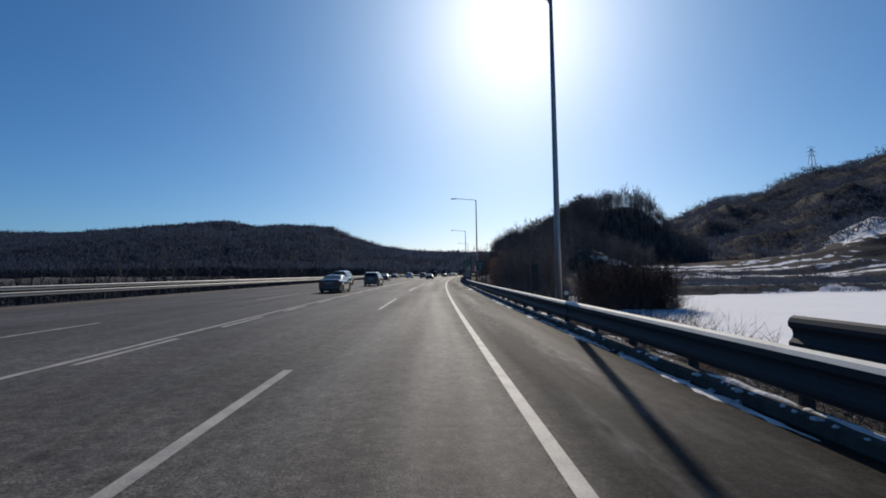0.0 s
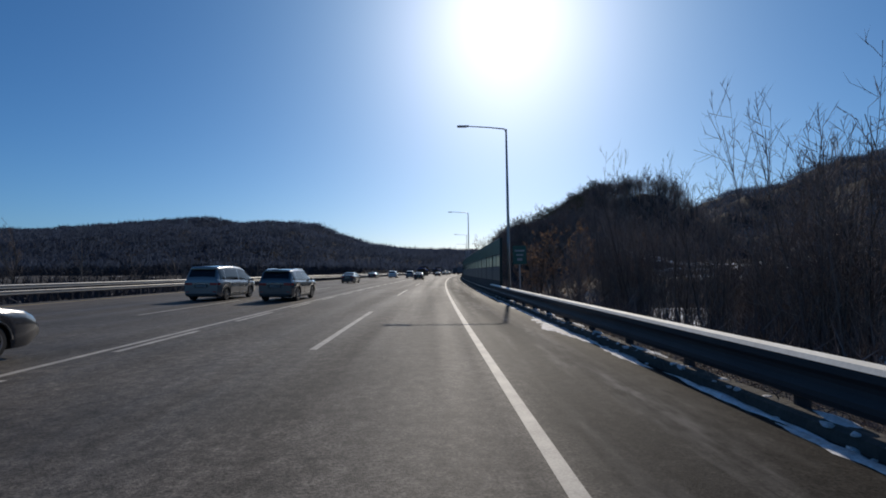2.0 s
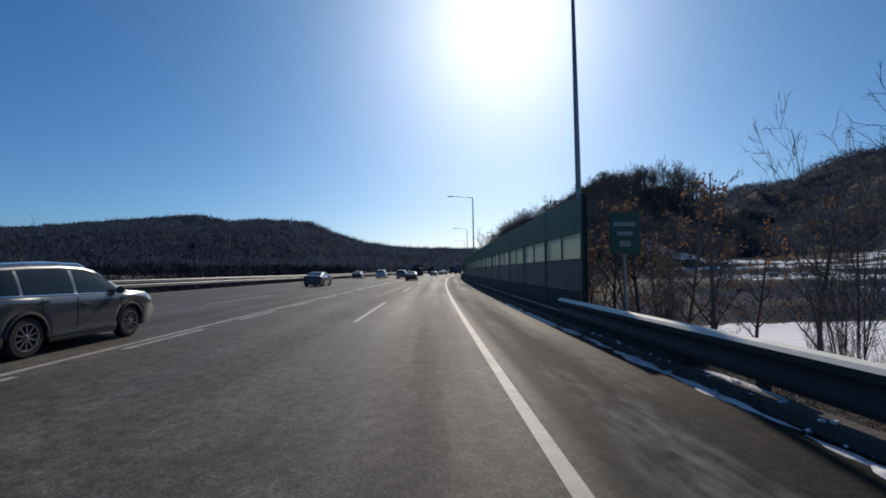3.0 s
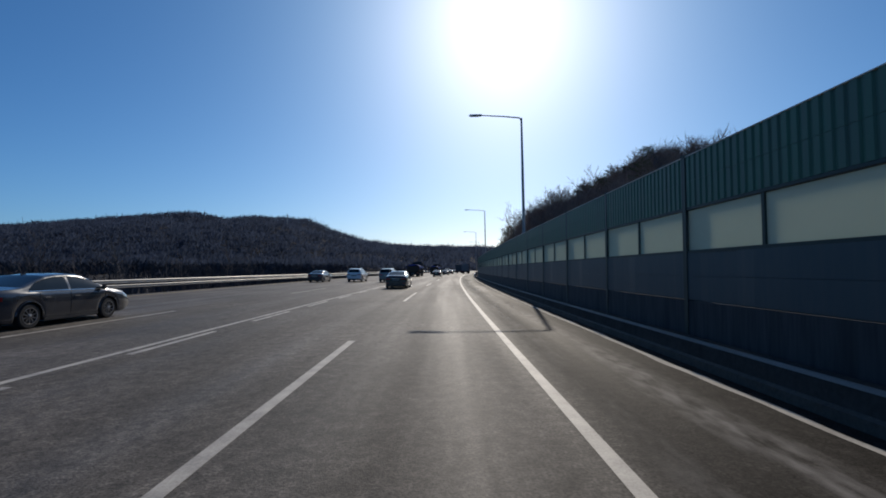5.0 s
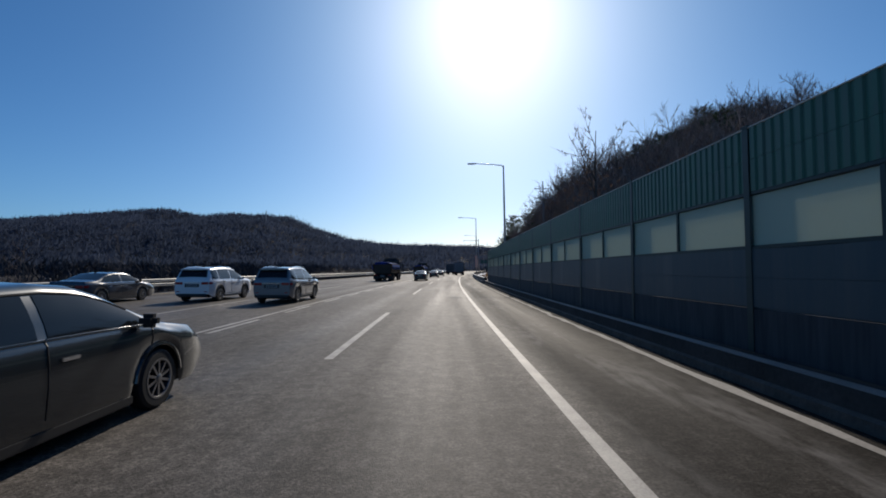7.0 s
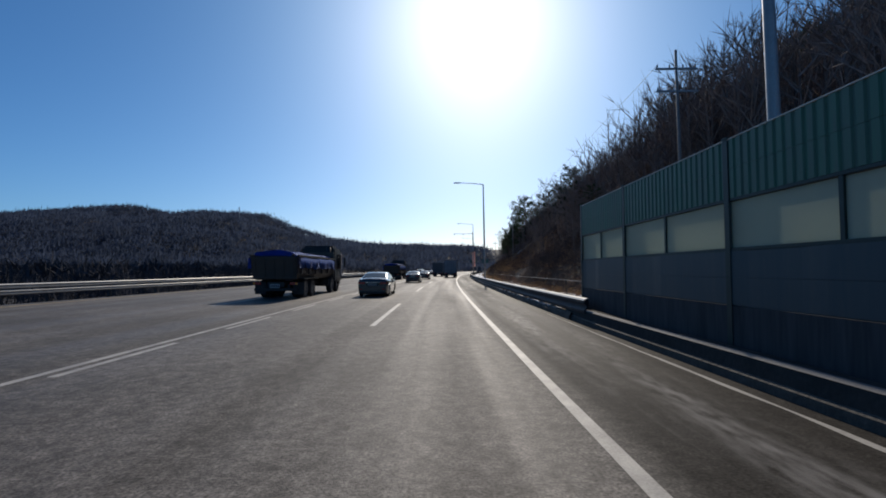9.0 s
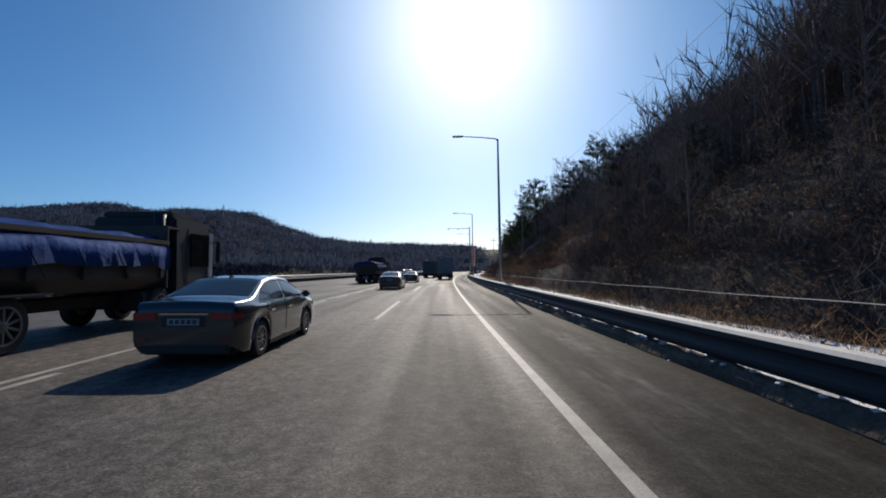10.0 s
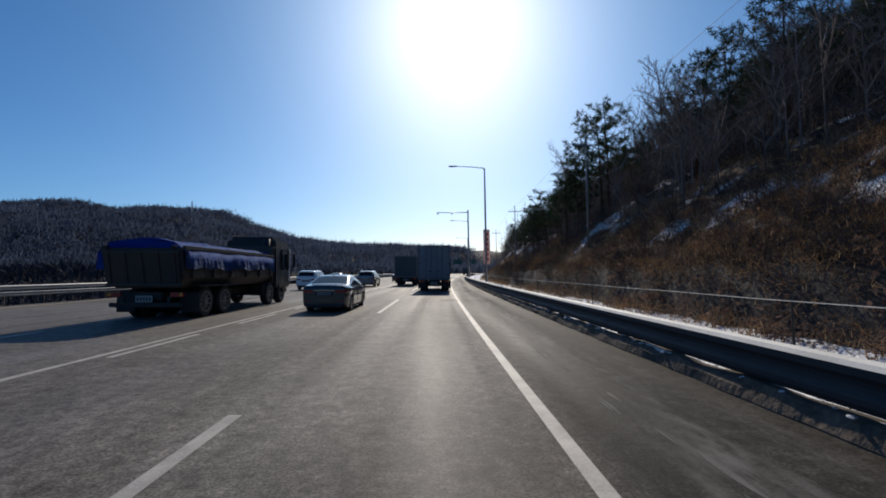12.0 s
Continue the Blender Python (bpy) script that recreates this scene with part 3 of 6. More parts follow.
rng = random.Random(12)
for s0, s1, gap in ((4, 60, 0.5), (60, 66, 1.6)):
    s = s0
    while s < s1:
        length = rng.uniform(1.5, 5)
        ob = finish("snow_strip", snow_bank(s, s + length, 2.55 - rng.uniform(0.12, 0.34), 2.56, 0.04, rng.random() * 50), SNOW, smooth=True)
        tagged(ob, "thin ragged strip of dirty snow along the kerb", "snow", "snow strips along the kerb")
        s += length * 0.9 + rng.random() * gap
for s, width, length in ((40.3, 0.55, 4.2), (33.0, 0.22, 1.6), (21.5, 0.25, 1.8), (51.0, 0.2, 1.6)):
    ob = finish("snow_patch", snow_bank(s, s + length, 2.54 - width, 2.54, 0.03, s), SNOW, smooth=True)
    tagged(ob, "flat ragged patch of old snow on the hard shoulder", "snow", "snow patches on the shoulder")
s = -4
while s < 235:
    length = rng.uniform(0.3, 1.7)
    if (s < 52 and rng.random() < 0.75) or s > 160:
        inner = 2.58 + rng.random() * 0.16
        ob = finish("snow_lump", snow_bank(s, s + length, inner, inner + rng.uniform(0.07, 0.24), rng.uniform(0.02, 0.06), rng.random() * 50, 0.145 if s < 100 else 0.19), SNOW)
        tagged(ob, "low lump of old snow on the guardrail kerb", "snow", "snow lumps along the kerb")
    s += length + rng.uniform(0.02, 0.9)


# ======================================================================
# Guardrails
# ======================================================================
W_BEAM = [(0.00, 0.00), (-0.05, 0.02), (-0.08, 0.06), (-0.08, 0.10), (-0.03, 0.14), (-0.02, 0.175), (-0.03, 0.21), (-0.08, 0.25),
          (-0.08, 0.29), (-0.05, 0.33), (0.00, 0.35), (0.02, 0.335), (-0.03, 0.31), (-0.055, 0.28), (-0.055, 0.26), (0.00, 0.22),
          (0.01, 0.175), (0.00, 0.13), (-0.055, 0.09), (-0.055, 0.07), (-0.03, 0.03), (0.02, 0.015)]


def post_mesh(height):
    bm = tube_bm([(0, 0, -0.35), (0, 0, height - 0.02), (0, 0, height)], [0.075, 0.075, 0.06], 12)
    me = bpy.data.meshes.new("post")
    bm.to_mesh(me)
    bm.free()
    me.materials.append(SHADED_STEEL)
    return me


def block_mesh():
    bm = box_bm(-0.06, 0.06, -0.06, 0.06, -0.11, 0.11, 0.01)
    me = bpy.data.meshes.new("spacer_block")
    bm.to_mesh(me)
    bm.free()
    me.materials.append(SHADED_STEEL)
    return me


POST, BLOCK = post_mesh(0.70), block_mesh()


def guardrail(s0, s1, u, base, label, double=False, pitch=2.0, snowcap=False):
    rail = thing("guardrail", Matrix.Identity(4), label, "guardrail", "roadside guardrails")
    face = -1 if double else 1
    for z in ((0.42, 0.70) if double else (base,)):
        prof = [(u + a * face, z + b * 0.62 if double else z + 0.35 - (0.35 - b) * 1.32) for a, b in W_BEAM]
        part("beam", sweep_bm(prof, s0, s1, 2.0), SUNLIT_STEEL if double else SHADED_STEEL, rail, "ribbed steel beam")
    if snowcap:
        part("top_edge", sweep_bm([(u - 0.090, base + 0.296), (u - 0.058, base + 0.342), (u + 0.02, base + 0.366), (u + 0.05, base + 0.358), (u + 0.035, base + 0.340), (u - 0.048, base + 0.326), (u - 0.078, base + 0.292)], s0, s1, 2.0), SUNLIT_DUST, rail, "pale dusty top edge with sunlight in its colour")
    s = s0 + 0.6
    while s < s1:
        p = place_mesh("post", POST, None, rail)
        p.matrix_basis = road_matrix(s, u + 0.16 * face, 0.15 if double else 0.0)
        b = place_mesh("spacer_block", BLOCK, None, rail)
        b.matrix_basis = road_matrix(s, u + 0.055 * face, base + 0.175)
        s += pitch
    return rail


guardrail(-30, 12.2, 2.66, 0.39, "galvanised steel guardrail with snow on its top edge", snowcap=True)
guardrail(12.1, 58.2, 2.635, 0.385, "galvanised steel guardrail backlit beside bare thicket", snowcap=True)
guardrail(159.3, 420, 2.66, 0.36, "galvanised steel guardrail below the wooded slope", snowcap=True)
guardrail(-40, 430, -20.3, 0.5, "double-beam steel median guardrail beyond the far lanes", double=True, pitch=4.0)
# short return of rail behind the shoulder where the field track comes in
guardrail(-30, 5.6, 3.55, 0.62, "short steel rail set back at the field track")

delineator = thing("delineator", road_matrix(12.4, 2.7, 0.7), "small round roadside reflector on the guardrail", "reflector")
part("stem", box_bm(-0.02, 0.02, -0.01, 0.01, 0, 0.22, 0.004), SHADED_STEEL, delineator)
part("disc", tube_bm([(0, -0.012, 0.26), (0, 0.012, 0.26)], [0.06, 0.06], 14), SUNLIT_DUST, delineator)

# wire fence at the foot of the slope
fence = thing("wire_fence", Matrix.Identity(4), "thin wire fence on slim posts below the hillside", "fence")
for z in (0.98,):
    part("wire", tube_bm([road_point(s, 5.0, road_z(5) + z + 0.015 * math.sin(s)) for s in range(160, 330, 3)], 0.007, 5), SUNLIT_DUST, fence, "pale taut wire")
for s in range(160, 330, 10):
    part("fence_post", tube_bm([road_point(s, 5.03, -0.3), road_point(s, 5.03, 1.05)], 0.02, 6), DARK_STONE, fence)


# ======================================================================
# Noise barrier: posts, dark lower panels, clear strip, green upper panels
# ======================================================================
BAR_S0, BAR_S1, BAR_U, BAY = 57.8, 157.8, 3.15, 4.0


def shared(name, bm, mat):
    me = bpy.data.meshes.new(name)
    bm.to_mesh(me)
    bm.free()
    me.materials.append(mat)
    return me


def ribbed_panel(width, height, depth, ribs):
    """A pressed metal panel with shallow upright ribs, facing -x."""
    bm = bmesh.new()
    prof = []
    for i in range(ribs):
        y0 = -width / 2 + width * i / ribs
        w = width / ribs
        prof += [(-depth, y0), (-depth, y0 + w * 0.55), (-depth + 0.02, y0 + w * 0.65), (-depth + 0.02, y0 + w * 0.9)]
    prof += [(-depth, width / 2), (0.0, width / 2), (0.0, -width / 2)]
    lo = [bm.verts.new((x, y, 0)) for x, y in prof]
    hi = [bm.verts.new((x, y, height)) for x, y in prof]
    k = len(prof)
    for i in range(k):
        bm.faces.new((lo[i], lo[(i + 1) % k], hi[(i + 1) % k], hi[i]))
    bm.faces.new(lo)
    bm.faces.new(hi[::-1])
    bmesh.ops.recalc_face_normals(bm, faces=bm.faces)
    return bm


def build_barrier():
    barrier = thing("noise_barrier", Matrix.Identity(4), "dark green noise barrier with a strip of dusty clear panels", "noise barrier", kind="structure")
    post = bmesh.new()
    add_box(post, -0.062, -0.052, -0.06, 0.06, -0.6, 3.57)
    add_box(post, 0.085, 0.10, -0.06, 0.06, -0.6, 3.57)
    add_box(post, -0.052, 0.085, -0.006, 0.006, -0.6, 3.57)
    add_box(post, -0.075, 0.11, -0.07, 0.07, 3.57, 3.60)
    post = shared("post", post, BARRIER_POST)
    inner = BAY - 0.03
    low_bm, up_bm = ribbed_panel(inner, 0.410, 0.05, 1), ribbed_panel(inner, 0.46, 0.05, 24)
    for lip in (low_bm, up_bm):
        add_box(lip, -0.022, -0.002, -inner / 2, inner / 2, -0.02, 0.0)
    low, up = shared("lower_panel", low_bm, BARRIER_DARK), shared("upper_panel", up_bm, BARRIER_GREEN)
    base = shared("base_panel", box_bm(-0.048, 0.07, -inner / 2, inner / 2, -0.6, 0.95, 0.008), BARRIER_BASE)
    glass = shared("clear_panel", box_bm(-0.01, 0.01, -inner / 4 + 0.04, inner / 4 - 0.04, 0, 0.72), BARRIER_GLASS)
    mull = bmesh.new()
    add_box(mull, -0.035, 0.035, -0.03, 0.03, 0, 0.80)
    mull = shared("mullion", mull, BARRIER_POST)
    railm = bmesh.new()
    add_box(railm, -0.045, 0.045, -inner / 2, inner / 2, 0, 0.05, 0.006)
    railm = shared("transom", railm, BARRIER_POST)
    # The barrier's sunlit rim is painted by this pale cap colour.
    cap = shared("cap_rail", box_bm(-0.058, 0.02, -inner / 2, inner / 2, 3.558, 3.574, 0.003), SUNLIT_DUST)
    n = round((BAR_S1 - BAR_S0) / BAY)
    stops = [BAR_S0 + i * BAY for i in range(n + 1)] + [BAR_S1 + 3.3]       # the last bay is a short one
    for i, s in enumerate(stops):
        p = place_mesh("post", post, None, barrier)
        p.matrix_basis = road_matrix(s, BAR_U)
        if i == len(stops) - 1:
            break
        share = (stops[i + 1] - s) / BAY
        mid = road_matrix((s + stops[i + 1]) / 2, BAR_U) @ Matrix.Scale(share, 4, (0, 1, 0))

        def put(name, me, y=0.0, z=0.0):
            o = place_mesh(name, me, None, barrier)
            o.matrix_basis = mid @ Matrix.Translation((0, y, z))
        put("base_panel", base)
        for z in (0.975, 1.39):
            put("lower_panel", low, z=z)
        put("transom", railm, z=1.80)
        put("transom", railm, z=2.58)
        put("mullion", mull, 0, 1.81)
        put("clear_panel", glass, -inner / 4, 1.85)
        put("clear_panel", glass, inner / 4, 1.85)
        for z in (2.63, 3.095):
            put("upper_panel", up, z=z)
        put("cap_rail", cap)


build_barrier()


# ======================================================================
# Street lamps and roadside poles
# ======================================================================
def street_lamp(s, u):
    lamp = thing("street_lamp", road_matrix(s, u) @ Matrix.Rotation(-math.atan(BANK), 4, "Y"),
                 "tall grey steel street lamp with one long arm", "street lamp", "street lamps along the shoulder")
    part("pole", tube_bm([(0, 0, -0.6), (0, 0, 3), (0, 0, 8), (0, 0, 11.5)], [0.115, 0.105, 0.085, 0.062], 12), POLE_STEEL, lamp, smooth=True)
    part("arm", tube_bm([(0, 0, 11.3), (-0.12, 0, 11.52), (-1.2, 0, 11.64), (-2.7, 0, 11.74)], [0.05, 0.05, 0.042, 0.035], 8), POLE_STEEL, lamp, smooth=True)
    head = part("lamp_head", box_bm(-3.45, -2.6, -0.13, 0.13, 11.70, 11.79, 0.03), POLE_STEEL, lamp, "flat lamp head")
    part("lens", box_bm(-3.38, -2.8, -0.10, 0.10, 11.67, 11.702, 0.008), LAMP_GLASS, head)
    part("base_plate", box_bm(-0.2, 0.2, -0.2, 0.2, -0.35, -0.02, 0.01), CONCRETE, lamp)
    part("hatch", box_bm(-0.118, -0.1, -0.06, 0.06, 0.6, 1.0, 0.005), POLE_STEEL, lamp)
    return lamp


for s, u in ((15.83, 3.45), (61.3, 4.25), (106.96, 3.85), (154.24, 4.3), (198.9, 3.22), (245.2, 3.37), (291, 3.3), (337, 3.3), (383, 3.3)):
    street_lamp(s, u)


# ======================================================================
# Trees and brush
# ======================================================================
def tube_into(verts, faces, pts, radii, sides, root=None):
    """A tapered tube; root names a vertex of the parent limb that it grows from."""
    base = len(verts) - (root is not None)
    n = len(pts)

    def at(i, k):
        return root if root is not None and i == 0 and k == 0 else base + i * sides + k
    for i, p in enumerate(pts):
        d = (pts[min(i + 1, n - 1)] - pts[max(i - 1, 0)]).normalized()
        a = d.orthogonal().normalized()
        b = d.cross(a)
        for k in range(sides):
            w = 2 * math.pi * k / sides
            if root is not None and i == 0 and k == 0:
                continue
            verts.append(p + (a * math.cos(w) + b * math.sin(w)) * radii[i])
    for i in range(n - 1):
        for k in range(sides):
            q = (k + 1) % sides
            faces.append((at(i, k), at(i, q), at(i + 1, q), at(i + 1, k)))


def blade_into(verts, faces, p, d, length, width):
    """One thin twig: a narrow three-sided spike."""
    side = d.orthogonal().normalized()
    other = d.cross(side)
    i = len(verts)
    verts.extend((p + side * width, p - side * width * 0.5 + other * width * 0.8, p - side * width * 0.5 - other * width * 0.8, p + d * length))
    faces.extend(((i, i + 1, i + 3), (i + 1, i + 2, i + 3), (i + 2, i, i + 3)))


def leaf_into(verts, faces, p, d, up, size):
    side = d.cross(up).normalized() * size * 0.45
    i = len(verts)
    verts.extend((p, p + d * size * 0.5 + side, p + d * size, p + d * size * 0.5 - side))
    faces.append((i, i + 1, i + 2, i + 3))


def rand_dir(r, up=0.0):
    v = Vector((r.gauss(0, 1), r.gauss(0, 1), r.gauss(0, 1) + up))
    return v.normalized()


def bent(r, p, d, length, segs, bend, lift=0.0):
    pts = [p.copy()]
    for _ in range(segs):
        d = (d + rand_dir(r) * bend + Vector((0, 0, lift))).normalized()
        p = p + d * (length / segs)
        pts.append(p)
    return pts, d


def bare_tree_geometry(seed, height, limbs=11, twigs=6, fine=5, spread=0.55, leaf=0.0, stems=1):
    r = random.Random(seed)
    tv, tf, cv, cf, lv, lf = [], [], [], [], [], []
    shoots = []
    for st in range(stems):
        if stems > 1:
            tv, tf = [], []
            shoots.append((tv, tf))
        lean = Vector((r.uniform(-1, 1), r.uniform(-1, 1), 0)) * (0.06 if stems == 1 else 0.20)
        h = height * (1 if st == 0 else r.uniform(0.55, 0.95))
        r0 = (0.0115 if stems == 1 else 0.0022) * h + (0.012 if stems == 1 else 0.002)
        pts, _ = bent(r, Vector((r.uniform(-.2, .2) * (stems > 1), r.uniform(-.2, .2) * (stems > 1), -0.3)), (Vector((0, 0, 1)) + lean).normalized(), h, 12, 0.075 if stems == 1 else 0.028, 0.03)
        foot = len(tv)
        tube_into(tv, tf, pts, [r0 * (1 - 0.9 * i / 12) + (0.006 if stems == 1 else 0.003) for i in range(13)], 5)
        for k in range(max(3, limbs // stems)):
            f = 0.28 + 0.68 * (k + r.random()) / max(3, limbs // stems)
            i = min(11, int(f * 12))
            p = pts[i].copy()
            w = r.uniform(0, 6.283)
            d = Vector((math.cos(w) * spread, math.sin(w) * spread, r.uniform(0.5, 1.0))).normalized()
            ln = h * r.uniform(0.2, 0.36) * (1.25 - 0.6 * f)
            lp, ld = bent(r, p, d, ln, 4, 0.16 if stems == 1 else 0.06, 0.07)
            lr = r0 * (0.42 if stems == 1 else 0.34) * (1.1 - 0.7 * f) + (0.004 if stems == 1 else 0.002)
            tube_into(tv, tf, lp, [lr, lr * 0.8, lr * 0.6, lr * 0.4, 0.004], 4, foot + i * 5)
            for j in range(twigs):
                g = 0.2 + 0.8 * (j + r.random()) / twigs
                q = min(3, int(g * 4))
                tp = lp[q].lerp(lp[q + 1], g * 4 - q)
                td = (ld + rand_dir(r, 0.35) * 0.9).normalized()
                tl = ln * r.uniform(0.22, 0.45)
                wp, wd = bent(r, tp, td, tl, 2, 0.2, 0.08)
                tube_into(cv, cf, wp, [lr * 0.32 + 0.003, lr * 0.2 + 0.003, 0.003], 3)
                for _ in range(fine):
                    fp = wp[0].lerp(wp[2], r.random())
                    fd = (wd + rand_dir(r, 0.25) * 0.8).normalized()
                    blade_into(cv, cf, fp, fd, tl * r.uniform(0.3, 0.7), (0.006 + 0.0006 * height) * (1 if stems == 1 else 0.5))
                    if r.random() < leaf:
                        for _ in range(3):
                            leaf_into(lv, lf, fp + fd * r.random() * 0.3, rand_dir(r, -0.4), rand_dir(r), r.uniform(0.06, 0.12))
    return (shoots or (tv, tf)), (cv, cf), (lv, lf)


def pine_geometry(seed, height):
    r = random.Random(seed)
    tv, tf, cv, cf = [], [], [], []
    pts, _ = bent(r, Vector((0, 0, -0.3)), Vector((r.uniform(-.08, .08), r.uniform(-.08, .08), 1)).normalized(), height, 12, 0.05, 0.04)
    r0 = 0.014 * height
    tube_into(tv, tf, pts, [r0 * (1 - 0.88 * i / 12) for i in range(13)], 6)
    for k in range(40):
        f = 0.42 + 0.56 * (k / 40) + r.uniform(-0.02, 0.02)
        i = min(11, int(f * 12))
        p = pts[i].copy()
        w = k * 2.4 + r.uniform(-0.4, 0.4)
        ln = height * r.uniform(0.20, 0.31) * (1.12 - 0.75 * ((f - 0.58) / 0.4) ** 2)
        d = Vector((math.cos(w), math.sin(w), r.uniform(-0.1, 0.35))).normalized()
        lp, ld = bent(r, p, d, ln, 3, 0.16, 0.06)
        tube_into(tv, tf, lp, [r0 * 0.22, r0 * 0.16, r0 * 0.1, 0.008], 3, i * 6)
        for _ in range(11):
            g = 0.3 + 0.7 * r.random()
            q = min(2, int(g * 3))
            c = lp[q].lerp(lp[q + 1], g * 3 - q) + rand_dir(r) * 0.22
            for _ in range(9):
                blade_into(cv, cf, c, rand_dir(r, 0.35), r.uniform(0.2, 0.5), 0.026)
    return (tv, tf), (cv, cf)


def mesh_of(name, geo, mat):
    me = bpy.data.meshes.new(name)
    me.from_pydata([tuple(v) for v in geo[0]], [], geo[1])
    me.materials.append(mat)
    return me


def tree_thing(kind, seed, height, label, category, group, **k):
    ob = thing(kind, Matrix.Identity(4), label, category, group)
    if kind == "pine_tree":
        t, c = pine_geometry(seed, height)
        place_mesh("trunk", mesh_of("trunk", t, PINE_BARK), None, ob)
        place_mesh("crown", mesh_of("crown", c, NEEDLES), None, ob, "dark green needle clumps")
        return ob
    t, c, lv = bare_tree_geometry(seed, height, **k)
    for shoot in (t if isinstance(t, list) else ()):
        place_mesh("stem", mesh_of("stem", shoot, BARK), None, ob)
    if not isinstance(t, list):
        place_mesh("trunk", mesh_of("trunk", t, BARK), None, ob)
    place_mesh("crown", mesh_of("crown", c, TWIG), None, ob, "fine bare twigs")
    if lv[1]:
        place_mesh("leaves", mesh_of("leaves", lv, DRY_LEAF), None, ob, "clinging brown dead leaves")
    return ob


def stand(s, u, sink=0.1, turn=0.0, size=1.0):
    z = float(ground_height(np.array([s]), np.array([u]))[0])
    return Matrix.Translation(road_point(s, u, z - sink)) @ Matrix.Rotation(turn, 4, "Z") @ Matrix.Scale(size, 4)


def plant(prototypes, places, seed):
    """Sets the prototypes out over the places; each is used once itself, then copied."""
    r = random.Random(seed)
    used = set()
    for n, (s, u, kind, size) in enumerate(places):
        src = prototypes[kind][n % len(prototypes[kind])]
        m = stand(s, u, 0.1, r.uniform(0, 6.28))
        if src in used:
            ob = copy_thing(src, m)
        else:
            used.add(src)
            ob = src
            ob.matrix_basis = m
        ob.scale = (size,) * 3


hill_kinds = {
    "bare": [tree_thing("bare_tree", 30 + i, 9 + i * 0.7, "leafless grey-brown tree on the snowy slope", "tree", "trees on the slope", limbs=24, twigs=8, fine=8, spread=0.72) for i in range(4)],
    "oak": [tree_thing("oak_tree", 50 + i, 7.5 + i, "bare oak holding brown dead leaves on the slope", "tree", "trees on the slope", limbs=14, twigs=7, fine=4, leaf=0.3, spread=0.8) for i in range(2)],
    "pine": [tree_thing("pine_tree", 70 + i, 9.5 + i, "dark green pine on the wooded slope", "tree", "trees on the slope") for i in range(3)],
}
rng = random.Random(77)
spots = []
tries = 0
while len(spots) < 460 and tries < 30000:
    tries += 1
    s, u = rng.uniform(164, 350), 9 + 46 * rng.random() ** 0.9
    if u < (9.5 if s < 200 else 16 + 2 * math.sin(s * 0.3)) and s < 227:
        continue
    if s > 226 and u < 12.5 or (s - 240) ** 2 + (u - 11.5) ** 2 < 16 or (s - 169.9) ** 2 + (u - 11.1) ** 2 < 5:
        continue
    if any((s - a) ** 2 + (u - b) ** 2 < 2.2 ** 2 for a, b, _, _ in spots):
        continue
    x = rng.random()
    kind = "pine" if x < (0.08 if s < 205 else 0.50) else "oak" if x < (0.55 if s < 205 else 0.60) else "bare"
    spots.append((s, u, kind, rng.uniform(0.7, 1.08) * (1.2 if s < 205 else 1.2) * (0.55 if 203 < s < 226 and u < 19 else 0.5 if s < 204 and u < 19 else 0.8 if s < 204 and u < 27 else 1.0) * float(np.interp(s, (228, 268, 320), (1.0, 0.68, 0.55)) if u < 24 else 1.0) * (0.7 if 208 < s < 229 and 19 < u < 34 else 0.85 if s > 200 and u > 34 else 1.0)))
while len(spots) < 540:
    s, u = rng.uniform(163, 203), rng.uniform(8.6, 26)
    if all((s - a) ** 2 + (u - b) ** 2 > 1.3 ** 2 for a, b, _, _ in spots) and (s - 169.9) ** 2 + (u - 11.1) ** 2 > 5:
        spots.append((s, u, rng.choice(("bare", "oak", "oak")), rng.uniform(0.28, 0.5)))
spots += [(245, 12.2, "pine", 0.78), (252, 12.9, "pine", 0.76), (259, 12.3, "pine", 0.72), (267, 12.7, "pine", 0.7), (274, 13.2, "pine", 0.7)]
plant(hill_kinds, spots, 5)

far_side = {"tall": [tree_thing("roadside_tree", 120 + i, 11.5, "leafless tree standing above the far roadside woods", "tree", "trees beyond the far carriageway",
                                limbs=16, twigs=6, fine=5, spread=0.7) for i in range(2)]}
plant(far_side, [(72 + 9.5 * i + rng.uniform(-3, 3), -62 + rng.uniform(-6, 6), "tall", rng.uniform(0.8, 1.05)) for i in range(14)]
      + [(43, -26, "tall", 0.55), (74, -25.8, "tall", 0.56), (77.5, -27, "tall", 0.5), (105, -26, "tall", 0.56), (109, -27.5, "tall", 0.48), (184, -27, "tall", 0.5)], 15)

thicket_kinds = {
    "sapling": [tree_thing("sapling", 90 + i, 5.6, "tall bare sapling with many thin upright stems", "sapling", "saplings behind the guardrail",
                           limbs=90, twigs=4, fine=3, spread=0.27, stems=10) for i in range(3)],
    "leafy": [tree_thing("small_tree", 95 + i, 5.5, "small bare tree with a few withered leaves", "tree", "trees behind the barrier",
                         limbs=12, twigs=5, fine=4, spread=0.6, leaf=0.4) for i in range(2)],
    "grown": [tree_thing("tree", 98 + i, 11.0, "bare tree with withered leaves above the barrier", "tree", "trees behind the barrier",
                         limbs=17, twigs=6, fine=5, spread=0.6, leaf=0.35) for i in range(2)],
}
spots = []
for i in range(34):
    s = 33 + 21 * (i + rng.random()) / 34
    spots.append((s, rng.uniform(6.4, 9.0), "sapling", rng.uniform(1.05, 1.42)))
for i in range(16):
    spots.append((rng.uniform(61, 82), rng.uniform(7.0, 14), "leafy", rng.uniform(1.15, 1.6)))
